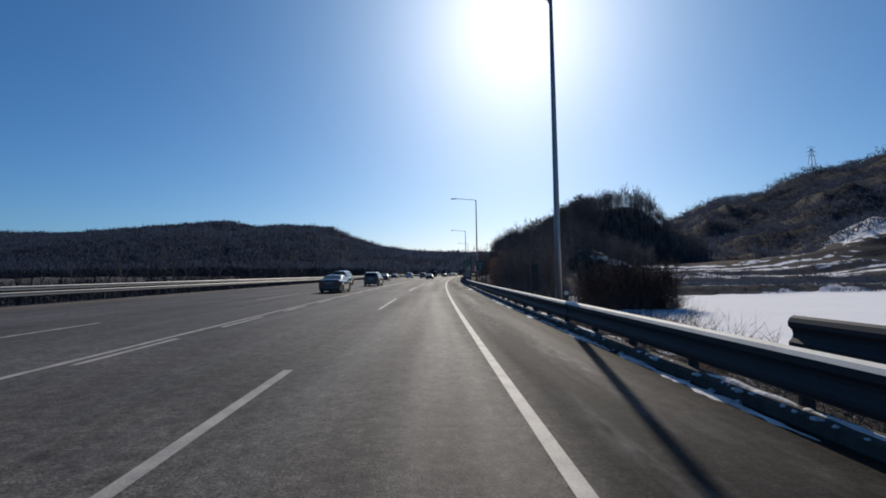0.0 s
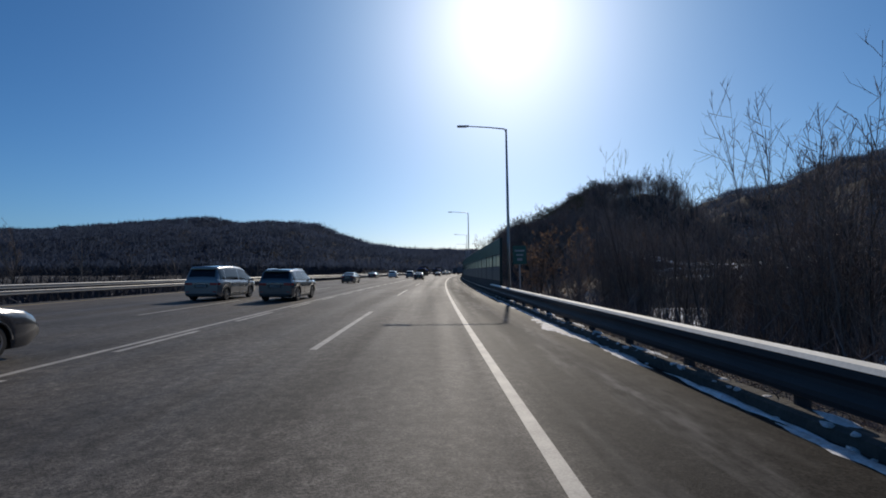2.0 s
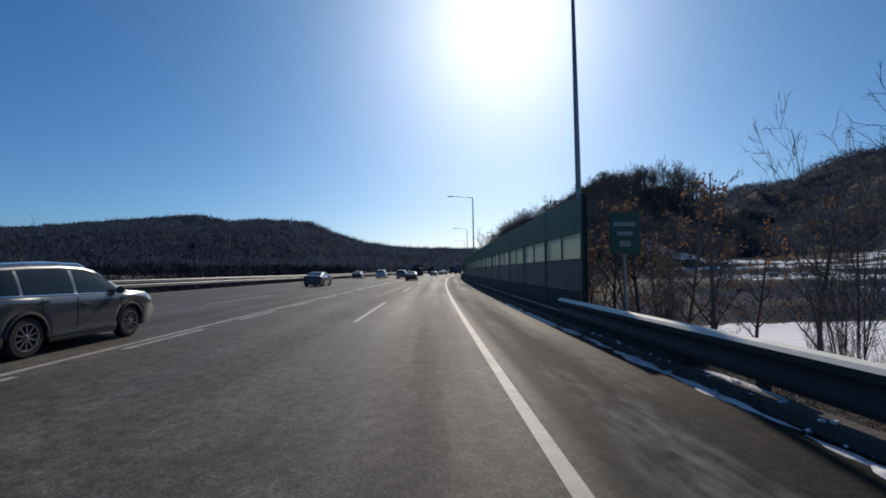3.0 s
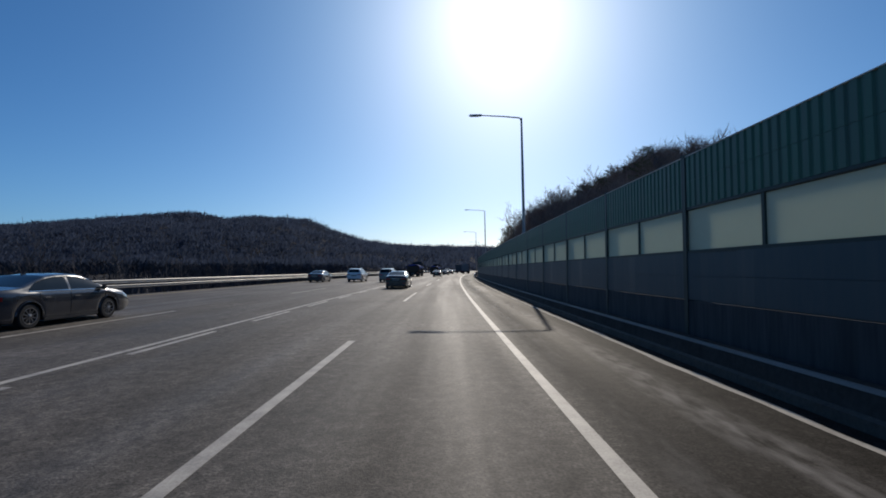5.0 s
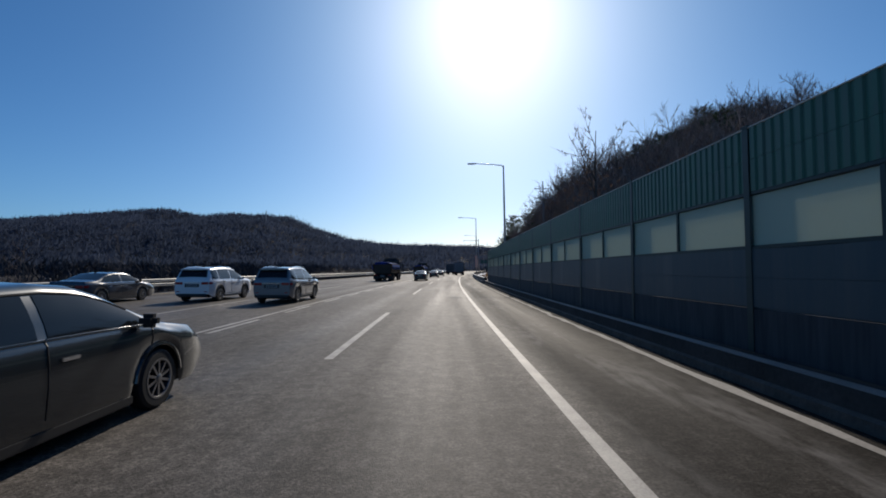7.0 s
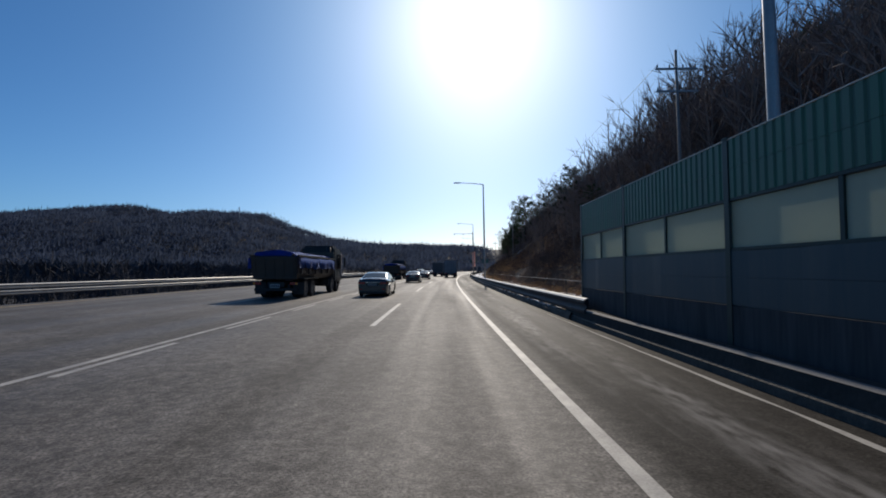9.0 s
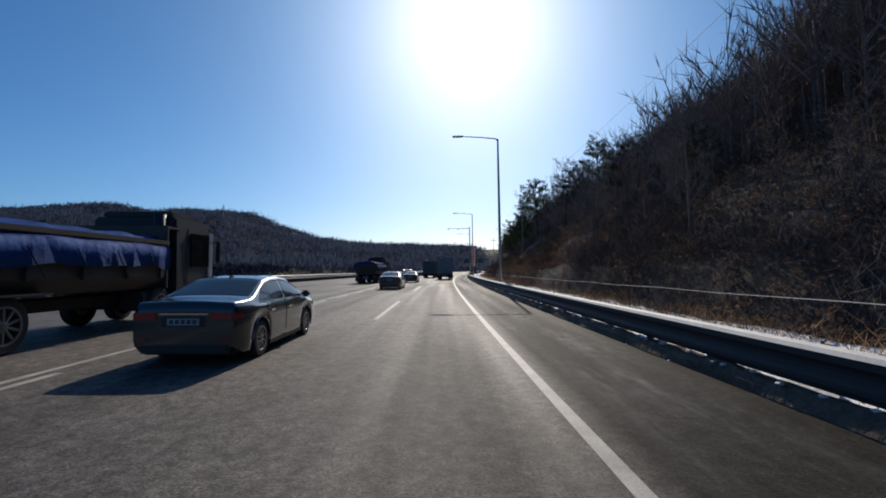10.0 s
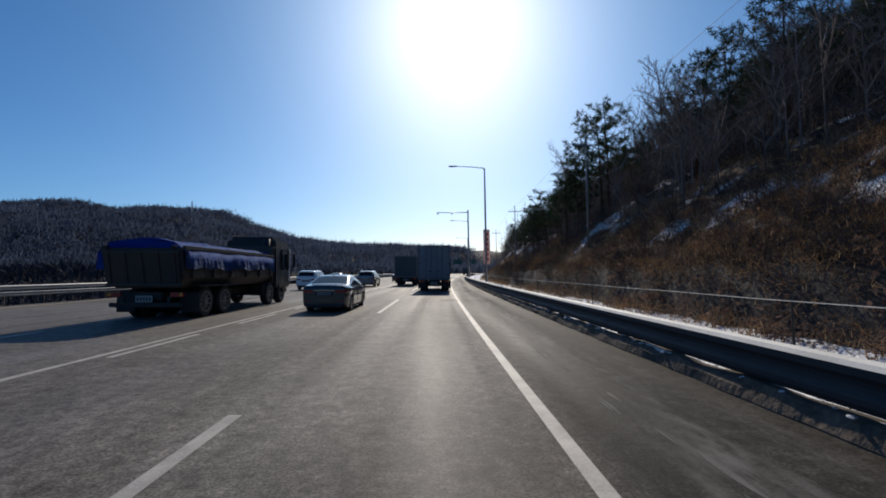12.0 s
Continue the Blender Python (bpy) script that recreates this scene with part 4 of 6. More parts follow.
for i in range(10):
    spots.append((rng.uniform(55, 70), rng.uniform(7, 20), "sapling", rng.uniform(0.5, 0.8)))
for s, u, size in ((135, 6.8, 1.0), (141, 8.5, 1.0), (146, 9, 1.0), (131, 13, 0.9), (137, 16, 0.9), (142, 14, 1.0), (150, 10, 0.95), (134, 11, 0.8), (126, 12, 0.75), (153, 8, 0.8), (112, 9, 0.5)):
    spots.append((s, u, "grown", size))
for i in range(8):
    spots.append((rng.uniform(26, 33), rng.uniform(6, 9), "sapling", rng.uniform(0.32, 0.55)))
for i in range(6):
    spots.append((rng.uniform(2, 26), rng.uniform(5, 8), "sapling", rng.uniform(0.22, 0.4)))
plant(thicket_kinds, spots, 6)


def scatter(name, template, places, mat, label, category, seed, tilt=0.08):
    """Many copies of a small shape joined into one mesh; places: x, y, z, size."""
    tv, tf = template
    tv = np.array([tuple(v) for v in tv])
    k = max(len(f) for f in tf)
    tf = np.array([f if len(f) == k else (*f, f[-1]) for f in tf]) if k == 4 and any(len(f) == 3 for f in tf) else np.array(tf)
    r = np.random.RandomState(seed)
    P = np.array(places)
    n = len(P)
    w = r.uniform(0, 6.283, n)
    c, s_ = np.cos(w)[:, None], np.sin(w)[:, None]
    size = P[:, 3][:, None]
    x = (tv[None, :, 0] * c - tv[None, :, 1] * s_) * size + P[:, 0][:, None]
    y = (tv[None, :, 0] * s_ + tv[None, :, 1] * c) * size + P[:, 1][:, None]
    z = tv[None, :, 2] * size * r.uniform(0.75, 1.2, n)[:, None] + P[:, 2][:, None]
    co = np.stack([x, y, z], -1).reshape(-1, 3)
    fc = (tf[None] + (np.arange(n) * len(tv))[:, None, None]).reshape(-1, tf.shape[1])
    me = bpy.data.meshes.new(name)
    me.from_pydata(co.tolist(), [], fc.tolist())
    ob = place_mesh(name, me, mat)
    return tagged(ob, label, category, kind="stuff")


def places_su(r, n, s_range, u_range, size, keep=None):
    out = []
    while len(out) < n:
        s, u = r.uniform(*s_range), r.uniform(*u_range)
        if keep and not keep(s, u):
            continue
        out.append((s, u, r.uniform(*size)))
    a = np.array(out)
    z = ground_height(a[:, 0], a[:, 1])
    return [(*road_point(s, u)[:2], h - 0.05, k) for (s, u, k), h in zip(out, z)]


def spiky(seed, n, height, width, spread, low=0.0):
    r = random.Random(seed)
    v, f = [], []
    for _ in range(n):
        p = Vector((r.gauss(0, spread * 0.35), r.gauss(0, spread * 0.35), r.uniform(low, height * 0.55)))
        blade_into(v, f, p, rand_dir(r, 1.0), height * r.uniform(0.25, 0.5), width * r.uniform(0.6, 1.3))
    return v, f


def far_tree(seed, twigs=26, width=0.012):
    """A small far-off tree: a trunk, rising limbs and a haze of twigs on them."""
    r = random.Random(seed)
    v, f = [], []
    blade_into(v, f, Vector((0, 0, -0.1)), Vector((r.uniform(-0.04, 0.04), r.uniform(-0.04, 0.04), 1)).normalized(), 1.05, width * 1.7)
    limbs = max(5, twigs // 5)
    for k in range(limbs):
        w = k * 2.4 + r.uniform(-0.5, 0.5)
        p = Vector((0, 0, r.uniform(0.26, 0.72)))
        d = Vector((math.cos(w) * 0.62, math.sin(w) * 0.62, r.uniform(0.55, 1.1))).normalized()
        length = r.uniform(0.26, 0.42) * (1.2 - 0.6 * p.z)
        blade_into(v, f, p, d, length, width)
        for _ in range(twigs // limbs):
            q = p + d * length * r.uniform(0.3, 0.95)
            blade_into(v, f, q, (d + rand_dir(r, 0.5) * 0.75).normalized(), length * r.uniform(0.3, 0.6), width * 0.6)
    return v, f


def clump_tree(seed, n, spread=0.36, width=0.04):
    """The crown of a far-off tree as loose sprays of twigs, each a slim three-cornered spray."""
    r = random.Random(seed)
    v, f = [], []
    for _ in range(n):
        p = Vector((r.gauss(0, spread * 0.5), r.gauss(0, spread * 0.5), r.uniform(0.0, 0.6)))
        d, side = rand_dir(r, 1.4), rand_dir(r) * width
        i = len(v)
        v.extend((p + side, p - side, p + d * r.uniform(0.3, 0.5)))
        f.append((i, i + 1, i + 2))
    return v, f


r_ = random.Random(9)
# brush on the slope: brown scrub, dead grass, twigs
scatter("slope_scrub", spiky(1, 32, 1.0, 0.006, 1.3), places_su(r_, 2600, (160, 320), (7.0, 42), (0.5, 1.5)), SHADED_BRUSH, "leafless brown scrub among the trees on the slope", "scrub", 1)
def tuft_keep(s, u):
    return noise.noise((s * 0.05, u * 0.09, 3)) > (-0.1 if u < 24 else 0.1)
scatter("slope_grass", spiky(2, 20, 0.7, 0.011, 0.8), places_su(r_, 5200, (160, 310), (6.2, 24), (0.5, 1.3), tuft_keep), GRASS, "tawny dead grass tufts on the snowy slope", "grass", 2)
scatter("fallen_leaves", ([Vector(p) for p in ((0, 0, 0.06), (0.5, 0.1, 0.16), (0.6, 0.5, 0.05), (0.1, 0.45, 0.14), (-.3, .2, .1), (-.2, -.3, .12), (0.2, -.4, .05))],
        [(0, 1, 2, 3), (0, 4, 5, 6)]), places_su(r_, 12000, (158, 330), (7, 50), (0.10, 0.3)), DRY_LEAF, "brown leaf litter on the hillside", "leaf litter", 3)
def shrub(seed, n, leaf=(0.10, 0.2)):
    r = random.Random(seed)
    v, f = [], []
    for _ in range(n):
        d = rand_dir(r, 0.8)
        p = Vector((d.x * 0.45, d.y * 0.45, abs(d.z) * 0.7)) * r.uniform(0.4, 1.1)
        leaf_into(v, f, p, rand_dir(r), rand_dir(r), r.uniform(*leaf))
    return v, f


scatter("bank_shrubs", shrub(35, 90, (0.04, 0.09)), places_su(r_, 900, (196, 250), (6.6, 16), (0.4, 1.1), lambda s, u: noise.noise((s * 0.11, u * 0.2, 18)) > -0.1), RUST, "rust-brown low shrubs on the bank above the wire fence", "shrubs", 35)
scatter("rust_shrubs", shrub(31, 44, (0.07, 0.14)), places_su(r_, 3000, (160, 310), (7.0, 36), (0.5, 1.6), lambda s, u: noise.noise((s * 0.045, u * 0.08, 8)) > -0.05), RUST, "rust-brown leafy undergrowth on the slope", "undergrowth", 31)
scatter("brown_scrub", spiky(33, 44, 1.5, 0.009, 1.6), places_su(r_, 1700, (161, 212), (7.0, 26), (0.6, 1.4), lambda s, u: s < 200 or u > 13), SHADED_BRUSH, "dense purplish-brown scrub on the near end of the slope", "scrub", 33)
def clod(seed):
    """A rough lump of crusted snow."""
    bm = bmesh.new()
    bmesh.ops.create_icosphere(bm, subdivisions=2, radius=0.5)
    for w in bm.verts:
        k = 1 + 0.55 * noise.noise(w.co * 1.7 + Vector((seed, 0, 0))) + 0.25 * noise.noise(w.co * 5 + Vector((0, seed, 0)))
        w.co = Vector((w.co.x * k, w.co.y * k * 1.3, w.co.z * k * 0.6))
    v, f = [w.co.copy() for w in bm.verts], [tuple(w.index for w in q.verts) for q in bm.faces]
    bm.free()
    return v, f


def kerb_places(r, n, s_range, size, top):
    out = []
    for _ in range(n):
        s, u = r.uniform(*s_range), 2.50 + abs(r.gauss(0, 0.14))
        out.append((*road_point(s, u)[:2], road_z(u) + (0.01 if u < 2.53 else top if u < 2.78 else top - 0.1), r.uniform(*size)))
    return out


scatter("snow_crumbs", clod(8), kerb_places(r_, 380, (162, 262), (0.03, 0.09), 0.22), SNOW, "crumbs of dirty snow on the rough kerb", "snow", 52)
scatter("kerb_snow_crumbs", clod(9), kerb_places(r_, 420, (-4, 56), (0.03, 0.09), 0.14), SNOW, "crumbs of dirty snow along the guardrail kerb", "snow", 53)
def bush(seed, stems, height, width):
    """A leafless bush: many bowed stems from one root, with side twigs."""
    r = random.Random(seed)
    v, f = [], []
    for _ in range(stems):
        d = Vector((r.gauss(0, 0.55), r.gauss(0, 0.55), 1.0)).normalized()
        root = Vector((r.gauss(0, 0.12), r.gauss(0, 0.12), -0.05))
        length = height * r.uniform(0.55, 1.1)
        blade_into(v, f, root, d, length, width)
        for _ in range(4):
            q = root + d * length * r.uniform(0.3, 0.85)
            blade_into(v, f, q, (d + rand_dir(r, 0.3) * 0.8).normalized(), length * r.uniform(0.25, 0.45), width * 0.6)
    return v, f


scatter("slope_bushes", bush(81, 26, 1.3, 0.008), places_su(r_, 900, (186, 285), (7.6, 22), (0.5, 1.5), lambda s, u: noise.noise((s * 0.12, u * 0.22, 27)) > -0.12), SHADED_BRUSH, "dark leafless bushes in drifts on the bank", "bushes", 81)
# verge and thicket behind the guardrail
scatter("verge_grass", spiky(4, 20, 0.6, 0.008, 0.5), places_su(r_, 500, (-6, 60), (3.3, 6.0), (0.35, 0.9)), GRASS, "dry straw-coloured grass behind the guardrail", "grass", 4)
scatter("thicket", spiky(5, 30, 1.6, 0.012, 1.1), places_su(r_, 640, (28, 82), (5.0, 15), (0.6, 1.5), lambda s, u: s < 50 and u < 10 or s > 70), TWIG, "dense bare thicket beyond the guardrail", "thicket", 5)
def grove(s, u):
    """An uneven clump of growth at the edge of the field."""
    return ((s - 56) / 6.0) ** 2 + ((u - 21) / 6.5) ** 2 < 0.75 + 1.1 * noise.noise((s * 0.21, u * 0.21, 6))


scatter("field_thicket", far_tree(66, 60, 0.0075), places_su(r_, 240, (44, 66), (11, 32), (2.6, 6.8), grove), SHADED_BRUSH, "tall dark thicket at the edge of the snowy field", "thicket", 82)
scatter("field_underbrush", bush(83, 30, 2.2, 0.010), places_su(r_, 210, (44, 66), (11, 32), (0.4, 1.4), grove), SHADED_BRUSH, "tangled dark underbrush at the edge of the snowy field", "brush", 83)
scatter("verge_bushes", bush(84, 34, 1.15, 0.0055), places_su(r_, 90, (8, 34), (3.7, 6.8), (0.5, 1.25)), SHADED_BRUSH, "low leafless brown bushes beside the snowy field", "bushes", 84)
scatter("verge_reeds", spiky(85, 70, 0.75, 0.005, 0.45), places_su(r_, 120, (6, 30), (3.3, 5.4), (0.6, 1.3)), GRASS, "fluffy dead reeds behind the guardrail", "reeds", 85)
scatter("bank_grass", spiky(23, 14, 0.55, 0.008, 0.6), places_su(r_, 2400, (198, 262), (9.0, 13), (0.6, 1.2), lambda s, u: noise.noise((s * 0.16, u * 0.3, 14)) > -0.25), GOLD, "tawny grass on the bank behind the wire fence", "grass", 23)
scatter("bank_brush", spiky(16, 44, 0.85, 0.0045, 0.8), places_su(r_, 1900, (159, 290), (7.2, 9.8), (0.6, 1.2)), SHADED_BRUSH, "dark upright brush along the foot of the slope", "brush", 16)
scatter("golden_grass", spiky(21, 40, 0.9, 0.012, 1.0), places_su(r_, 700, (205, 290), (8, 15), (0.6, 1.3), lambda s, u: noise.noise((s * 0.09, u * 0.2, 12)) > 0.08), GOLD, "golden dry grass clumps on the lower slope", "grass", 21)
scatter("slope_foot_grass", spiky(6, 20, 0.5, 0.008, 0.5), places_su(r_, 800, (160, 250), (4.6, 7.3), (0.3, 0.9)), GRASS, "dry grass at the foot of the slope", "grass", 6)
scatter("slope_thicket", spiky(17, 48, 2.2, 0.010, 1.8), places_su(r_, 2000, (160, 330), (8, 46), (0.6, 1.4), lambda s, u: s > 226 and u > 12 or u > 16 or s < 200), TWIG, "dense brown thicket under the trees on the slope", "thicket", 17)
scatter("ditch_brush", spiky(18, 20, 0.42, 0.007, 0.5), places_su(r_, 2300, (-6, 60), (2.85, 4.8), (0.4, 1.3)), TWIG, "dark low brush behind the kerb", "brush", 18)
scatter("slope_ditch_brush", spiky(19, 20, 0.42, 0.007, 0.5), places_su(r_, 900, (158, 250), (3.0, 7.2), (0.4, 1.1)), SHADED_BRUSH, "dark low brush behind the kerb below the slope", "brush", 19)
# woods left of the motorway, on the ridge and on the mountain
far_oak = bare_tree_geometry(41, 1.0, limbs=8, twigs=3, fine=2, spread=0.75)
far_oak = (far_oak[0][0] + far_oak[1][0], far_oak[0][1] + [tuple(i + len(far_oak[0][0]) for i in f) for f in far_oak[1][1]])
scatter("roadside_woods", far_oak, places_su(r_, 300, (-40, 520), (-120, -44), (5.0, 8.0)), FAR_BRUSH, "dark bare woods beyond the far carriageway", "woods", 7)
scatter("roadside_brush", clump_tree(8, 40, 0.9, 0.028), places_su(r_, 3000, (-30, 480), (-95, -27), (1.4, 4.2)), FAR_BRUSH, "dark brush along the far side of the road", "brush", 8)


def places_xy(r, n, xr, yr, size):
    x, y = np.array([r.uniform(*xr) for _ in range(n)]), np.array([r.uniform(*yr) for _ in range(n)])
    u = RADIUS - np.hypot(RADIUS - x, y)
    s = np.arctan2(y, RADIUS - x) / CURVE
    return [(a, b, h - 0.3, r.uniform(*size)) for a, b, h in zip(x, y, ground_height(s, u))]


scatter("ridge_woods", clump_tree(9, 14, 0.9, 0.07), places_xy(r_, 21000, (-1300, 150), (520, 960), (7, 11)), HAZY_WOODS, "distant wooded ridge in winter", "woods", 9)
scatter("plain_woods", clump_tree(11, 26, 0.9, 0.042), places_xy(r_, 4600, (-760, -60), (250, 560), (5, 9)), FAR_BRUSH, "distant dark woods on the plain", "woods", 11)
scatter("mountain_woods", clump_tree(10, 22, 0.9, 0.034), [p for p in places_xy(r_, 17000, (90, 520), (150, 520), (3.4, 6)) if p[2] > 3.0], HAZY_WOODS, "bare wooded mountain beyond the paddies", "woods", 10)
scatter("hillside_woods", far_tree(61, 44, 0.0055), places_su(r_, 2200, (160, 340), (13, 70), (4.5, 8.0), lambda s, u: s > 226 or u > 15 or s < 200 and u > 11), TWIG, "crowded slim tree stems on the slope", "woods", 15)
scatter("hill_end_woods", far_tree(63, 48, 0.006), places_su(r_, 1500, (138, 212), (14, 62), (6.0, 9.5), lambda s, u: s > 162 and u > 22 or u > 14 and float(ground_height(np.array([s]), np.array([u]))[0]) > 1.5), TWIG, "crowded bare trees at the near end of the hill", "woods", 22)
scatter("field_hedge", clump_tree(13, 40, 1.2, 0.04), places_su(r_, 1700, (78, 160), (12, 120), (0.5, 1.7), lambda s, u: any(a < road_point(s, u).y < b for a, b in ((79, 96), (98, 103), (119, 126), (149, 158)))), HAZY_WOODS, "dark hedges and brush along the terraces", "hedge", 13)
scatter("knoll_woods", far_tree(64, 48, 0.0075), places_su(r_, 1500, (185, 270), (40, 108), (6.5, 10.0), lambda s, u: float(ground_height(np.array([s]), np.array([u]))[0]) > 4.0), TWIG, "crowded bare trees on the wooded knoll", "woods", 24)
scatter("hilltop_woods", far_tree(12), places_su(r_, 500, (170, 400), (45, 95), (7, 10)), HAZY_WOODS, "bare woods on the hilltop", "woods", 12)


# ======================================================================
# Vehicles. Local axes: y ahead, x to the right, z up, origin on the road under the middle
# ======================================================================
def lathe(profile, sides=28, front=True, back=True):
    """Turns (offset along the axle, radius) points round the axle (local x)."""
    bm = bmesh.new()
    rings = []
    for a, r in profile:
        rings.append([bm.verts.new((a, r * math.cos(2 * math.pi * k / sides), r * math.sin(2 * math.pi * k / sides))) for k in range(sides)])
    for r0, r1 in zip(rings, rings[1:]):
        for k in range(sides):
            bm.faces.new((r0[k], r0[(k + 1) % sides], r1[(k + 1) % sides], r1[k]))
    if front:
        bm.faces.new(rings[0][::-1])
    if back:
        bm.faces.new(rings[-1])
    bmesh.ops.recalc_face_normals(bm, faces=bm.faces)
    return bm


WHEELS = {}


def wheel_meshes(radius, width, spokes, rim_mat):
    key = (radius, width, spokes, rim_mat.name)
    if key not in WHEELS:
        rr = radius * 0.68
        tyre = shared("tyre", lathe([(-width / 2, rr), (-width / 2, radius * 0.9), (-width * 0.38, radius * 0.985), (-width * 0.2, radius),
                                     (width * 0.2, radius), (width * 0.38, radius * 0.985), (width / 2, radius * 0.9), (width / 2, rr)], 28, False, False), RUBBER)
        bm = lathe([(width * 0.46, rr), (width * 0.50, rr * 0.97), (width * 0.46, rr * 0.86), (width * 0.25, rr * 0.80), (-width * 0.3, rr * 0.7)], 24, False)
        dark = shared("barrel", bm, BLACK_TRIM)
        bm = bmesh.new()
        for k in range(spokes):
            m = Matrix.Rotation(2 * math.pi * k / spokes, 4, "X")
            half = rr * (0.12 if spokes < 8 else 0.065)
            add_box(bm, width * 0.30, width * 0.47, -half, half, rr * 0.10, rr * 0.95, 0.0, m)
        hub = lathe([(width * 0.2, rr * 0.24), (width * 0.48, rr * 0.22), (width * 0.52, rr * 0.12)], 14)
        tmp = bpy.data.meshes.new("hub_tmp")
        hub.to_mesh(tmp)
        hub.free()
        bm.from_mesh(tmp)
        bpy.data.meshes.remove(tmp)
        ring = lathe([(width * 0.40, rr * 0.86), (width * 0.51, rr * 0.90), (width * 0.51, rr * 1.0), (width * 0.40, rr * 1.0)], 28)
        tmp = bpy.data.meshes.new("ring_tmp")
        bmesh.ops.delete(ring, geom=[f for f in ring.faces if len(f.verts) > 4], context="FACES_ONLY")
        ring.to_mesh(tmp)
        ring.free()
        bm.from_mesh(tmp)
        bpy.data.meshes.remove(tmp)
        rim = shared("rim", bm, rim_mat)
        WHEELS[key] = (tyre, rim, dark)
    return WHEELS[key]


def add_wheel(car, x, y, radius, width, spokes=5, rim_mat=ALLOY):
    tyre, rim, dark = wheel_meshes(radius, width, spokes, rim_mat)
    w = thing("wheel", Matrix.Translation((x, y, radius)) @ Matrix.Rotation(0 if x > 0 else math.pi, 4, "Z"), "", "")
    w.parent = car
    for name, me in (("tyre", tyre), ("rim", rim), ("barrel", dark)):
        place_mesh(name, me, None, w)


def add_plate(car, y, z, wide=0.52, high=0.11, facing=-1):
    p = part("number_plate", box_bm(-wide / 2, wide / 2, y - 0.008, y + 0.008, z - high / 2, z + high / 2, 0.004), PLATE, car, "white plate with dark bars")
    for i in range(5):
        x = -wide * 0.36 + wide * 0.18 * i
        part("bar", box_bm(x - wide * 0.06, x + wide * 0.06, y + facing * 0.0125 - 0.002, y + facing * 0.0125 + 0.002, z - high * 0.3, z + high * 0.3), PLATE_BAR, p)


CAR_SHAPES = {
    # length, width, wheel radius, wheelbase, floor, belt (rear z, front z), pillar y, top line (y, z) rear to front, glass ends (rear base, rear top, front top, front base)
    "sedan": (4.85, 1.84, 0.335, 2.82, 0.20, (1.00, 0.96), -0.15,
              ((-2.425, 0.90), (-2.405, 1.00), (-2.34, 1.055), (-1.80, 1.085), (-1.62, 1.12), (-0.85, 1.40), (-0.45, 1.452), (0.0, 1.462), (0.38, 1.43), (0.62, 1.35), (1.32, 1.01), (1.50, 0.965), (2.05, 0.87), (2.30, 0.76), (2.40, 0.66), (2.425, 0.56)),
              (-1.62, -0.80, 0.42, 1.28)),
    "suv": (4.78, 1.90, 0.375, 2.78, 0.26, (1.12, 1.05), -0.30,
            ((-2.39, 0.98), (-2.375, 1.10), (-2.34, 1.19), (-2.13, 1.60), (-2.02, 1.665), (-1.2, 1.715), (-0.5, 1.73), (0.10, 1.70), (0.42, 1.62), (1.14, 1.18), (1.30, 1.13), (1.95, 1.07), (2.25, 0.97), (2.36, 0.84), (2.39, 0.70)),
            (-2.32, -2.14, 0.38, 1.09)),
    "van": (5.10, 1.95, 0.355, 3.15, 0.25, (1.12, 1.00), -0.05,
            ((-2.55, 0.98), (-2.535, 1.15), (-2.50, 1.26), (-2.30, 1.76), (-2.18, 1.84), (-1.2, 1.90), (-0.3, 1.91), (0.55, 1.86), (0.95, 1.74), (1.85, 1.12), (2.00, 1.04), (2.30, 0.94), (2.47, 0.82), (2.55, 0.66)),
            (-2.48, -2.32, 0.90, 1.78)),
}


def patch_part(name, rows, thick, mat, parent, label=""):
    """A thin shell over a grid of points, given back by rows; thick is the vector the shell goes inwards by."""
    bm = bmesh.new()
    front = [[bm.verts.new(p) for p in row] for row in rows]
    back = [[bm.verts.new(Vector(p) + thick) for p in row] for row in rows]
    a, b = len(rows), len(rows[0])
    for i in range(a - 1):
        for j in range(b - 1):
            bm.faces.new((front[i][j], front[i][j + 1], front[i + 1][j + 1], front[i + 1][j]))
            bm.faces.new((back[i][j], back[i + 1][j], back[i + 1][j + 1], back[i][j + 1]))
    rim = [(0, j) for j in range(b)] + [(i, b - 1) for i in range(1, a)] + [(a - 1, j) for j in range(b - 2, -1, -1)] + [(i, 0) for i in range(a - 2, 0, -1)]
    for (i, j), (k, m) in zip(rim, rim[1:] + rim[:1]):
        e = bm.faces.new((front[i][j], front[k][m], back[k][m], back[i][j]))
        for ed in e.edges:
            ed.smooth = False
    bmesh.ops.recalc_face_normals(bm, faces=bm.faces)
    return part(name, bm, mat, parent, label, True)


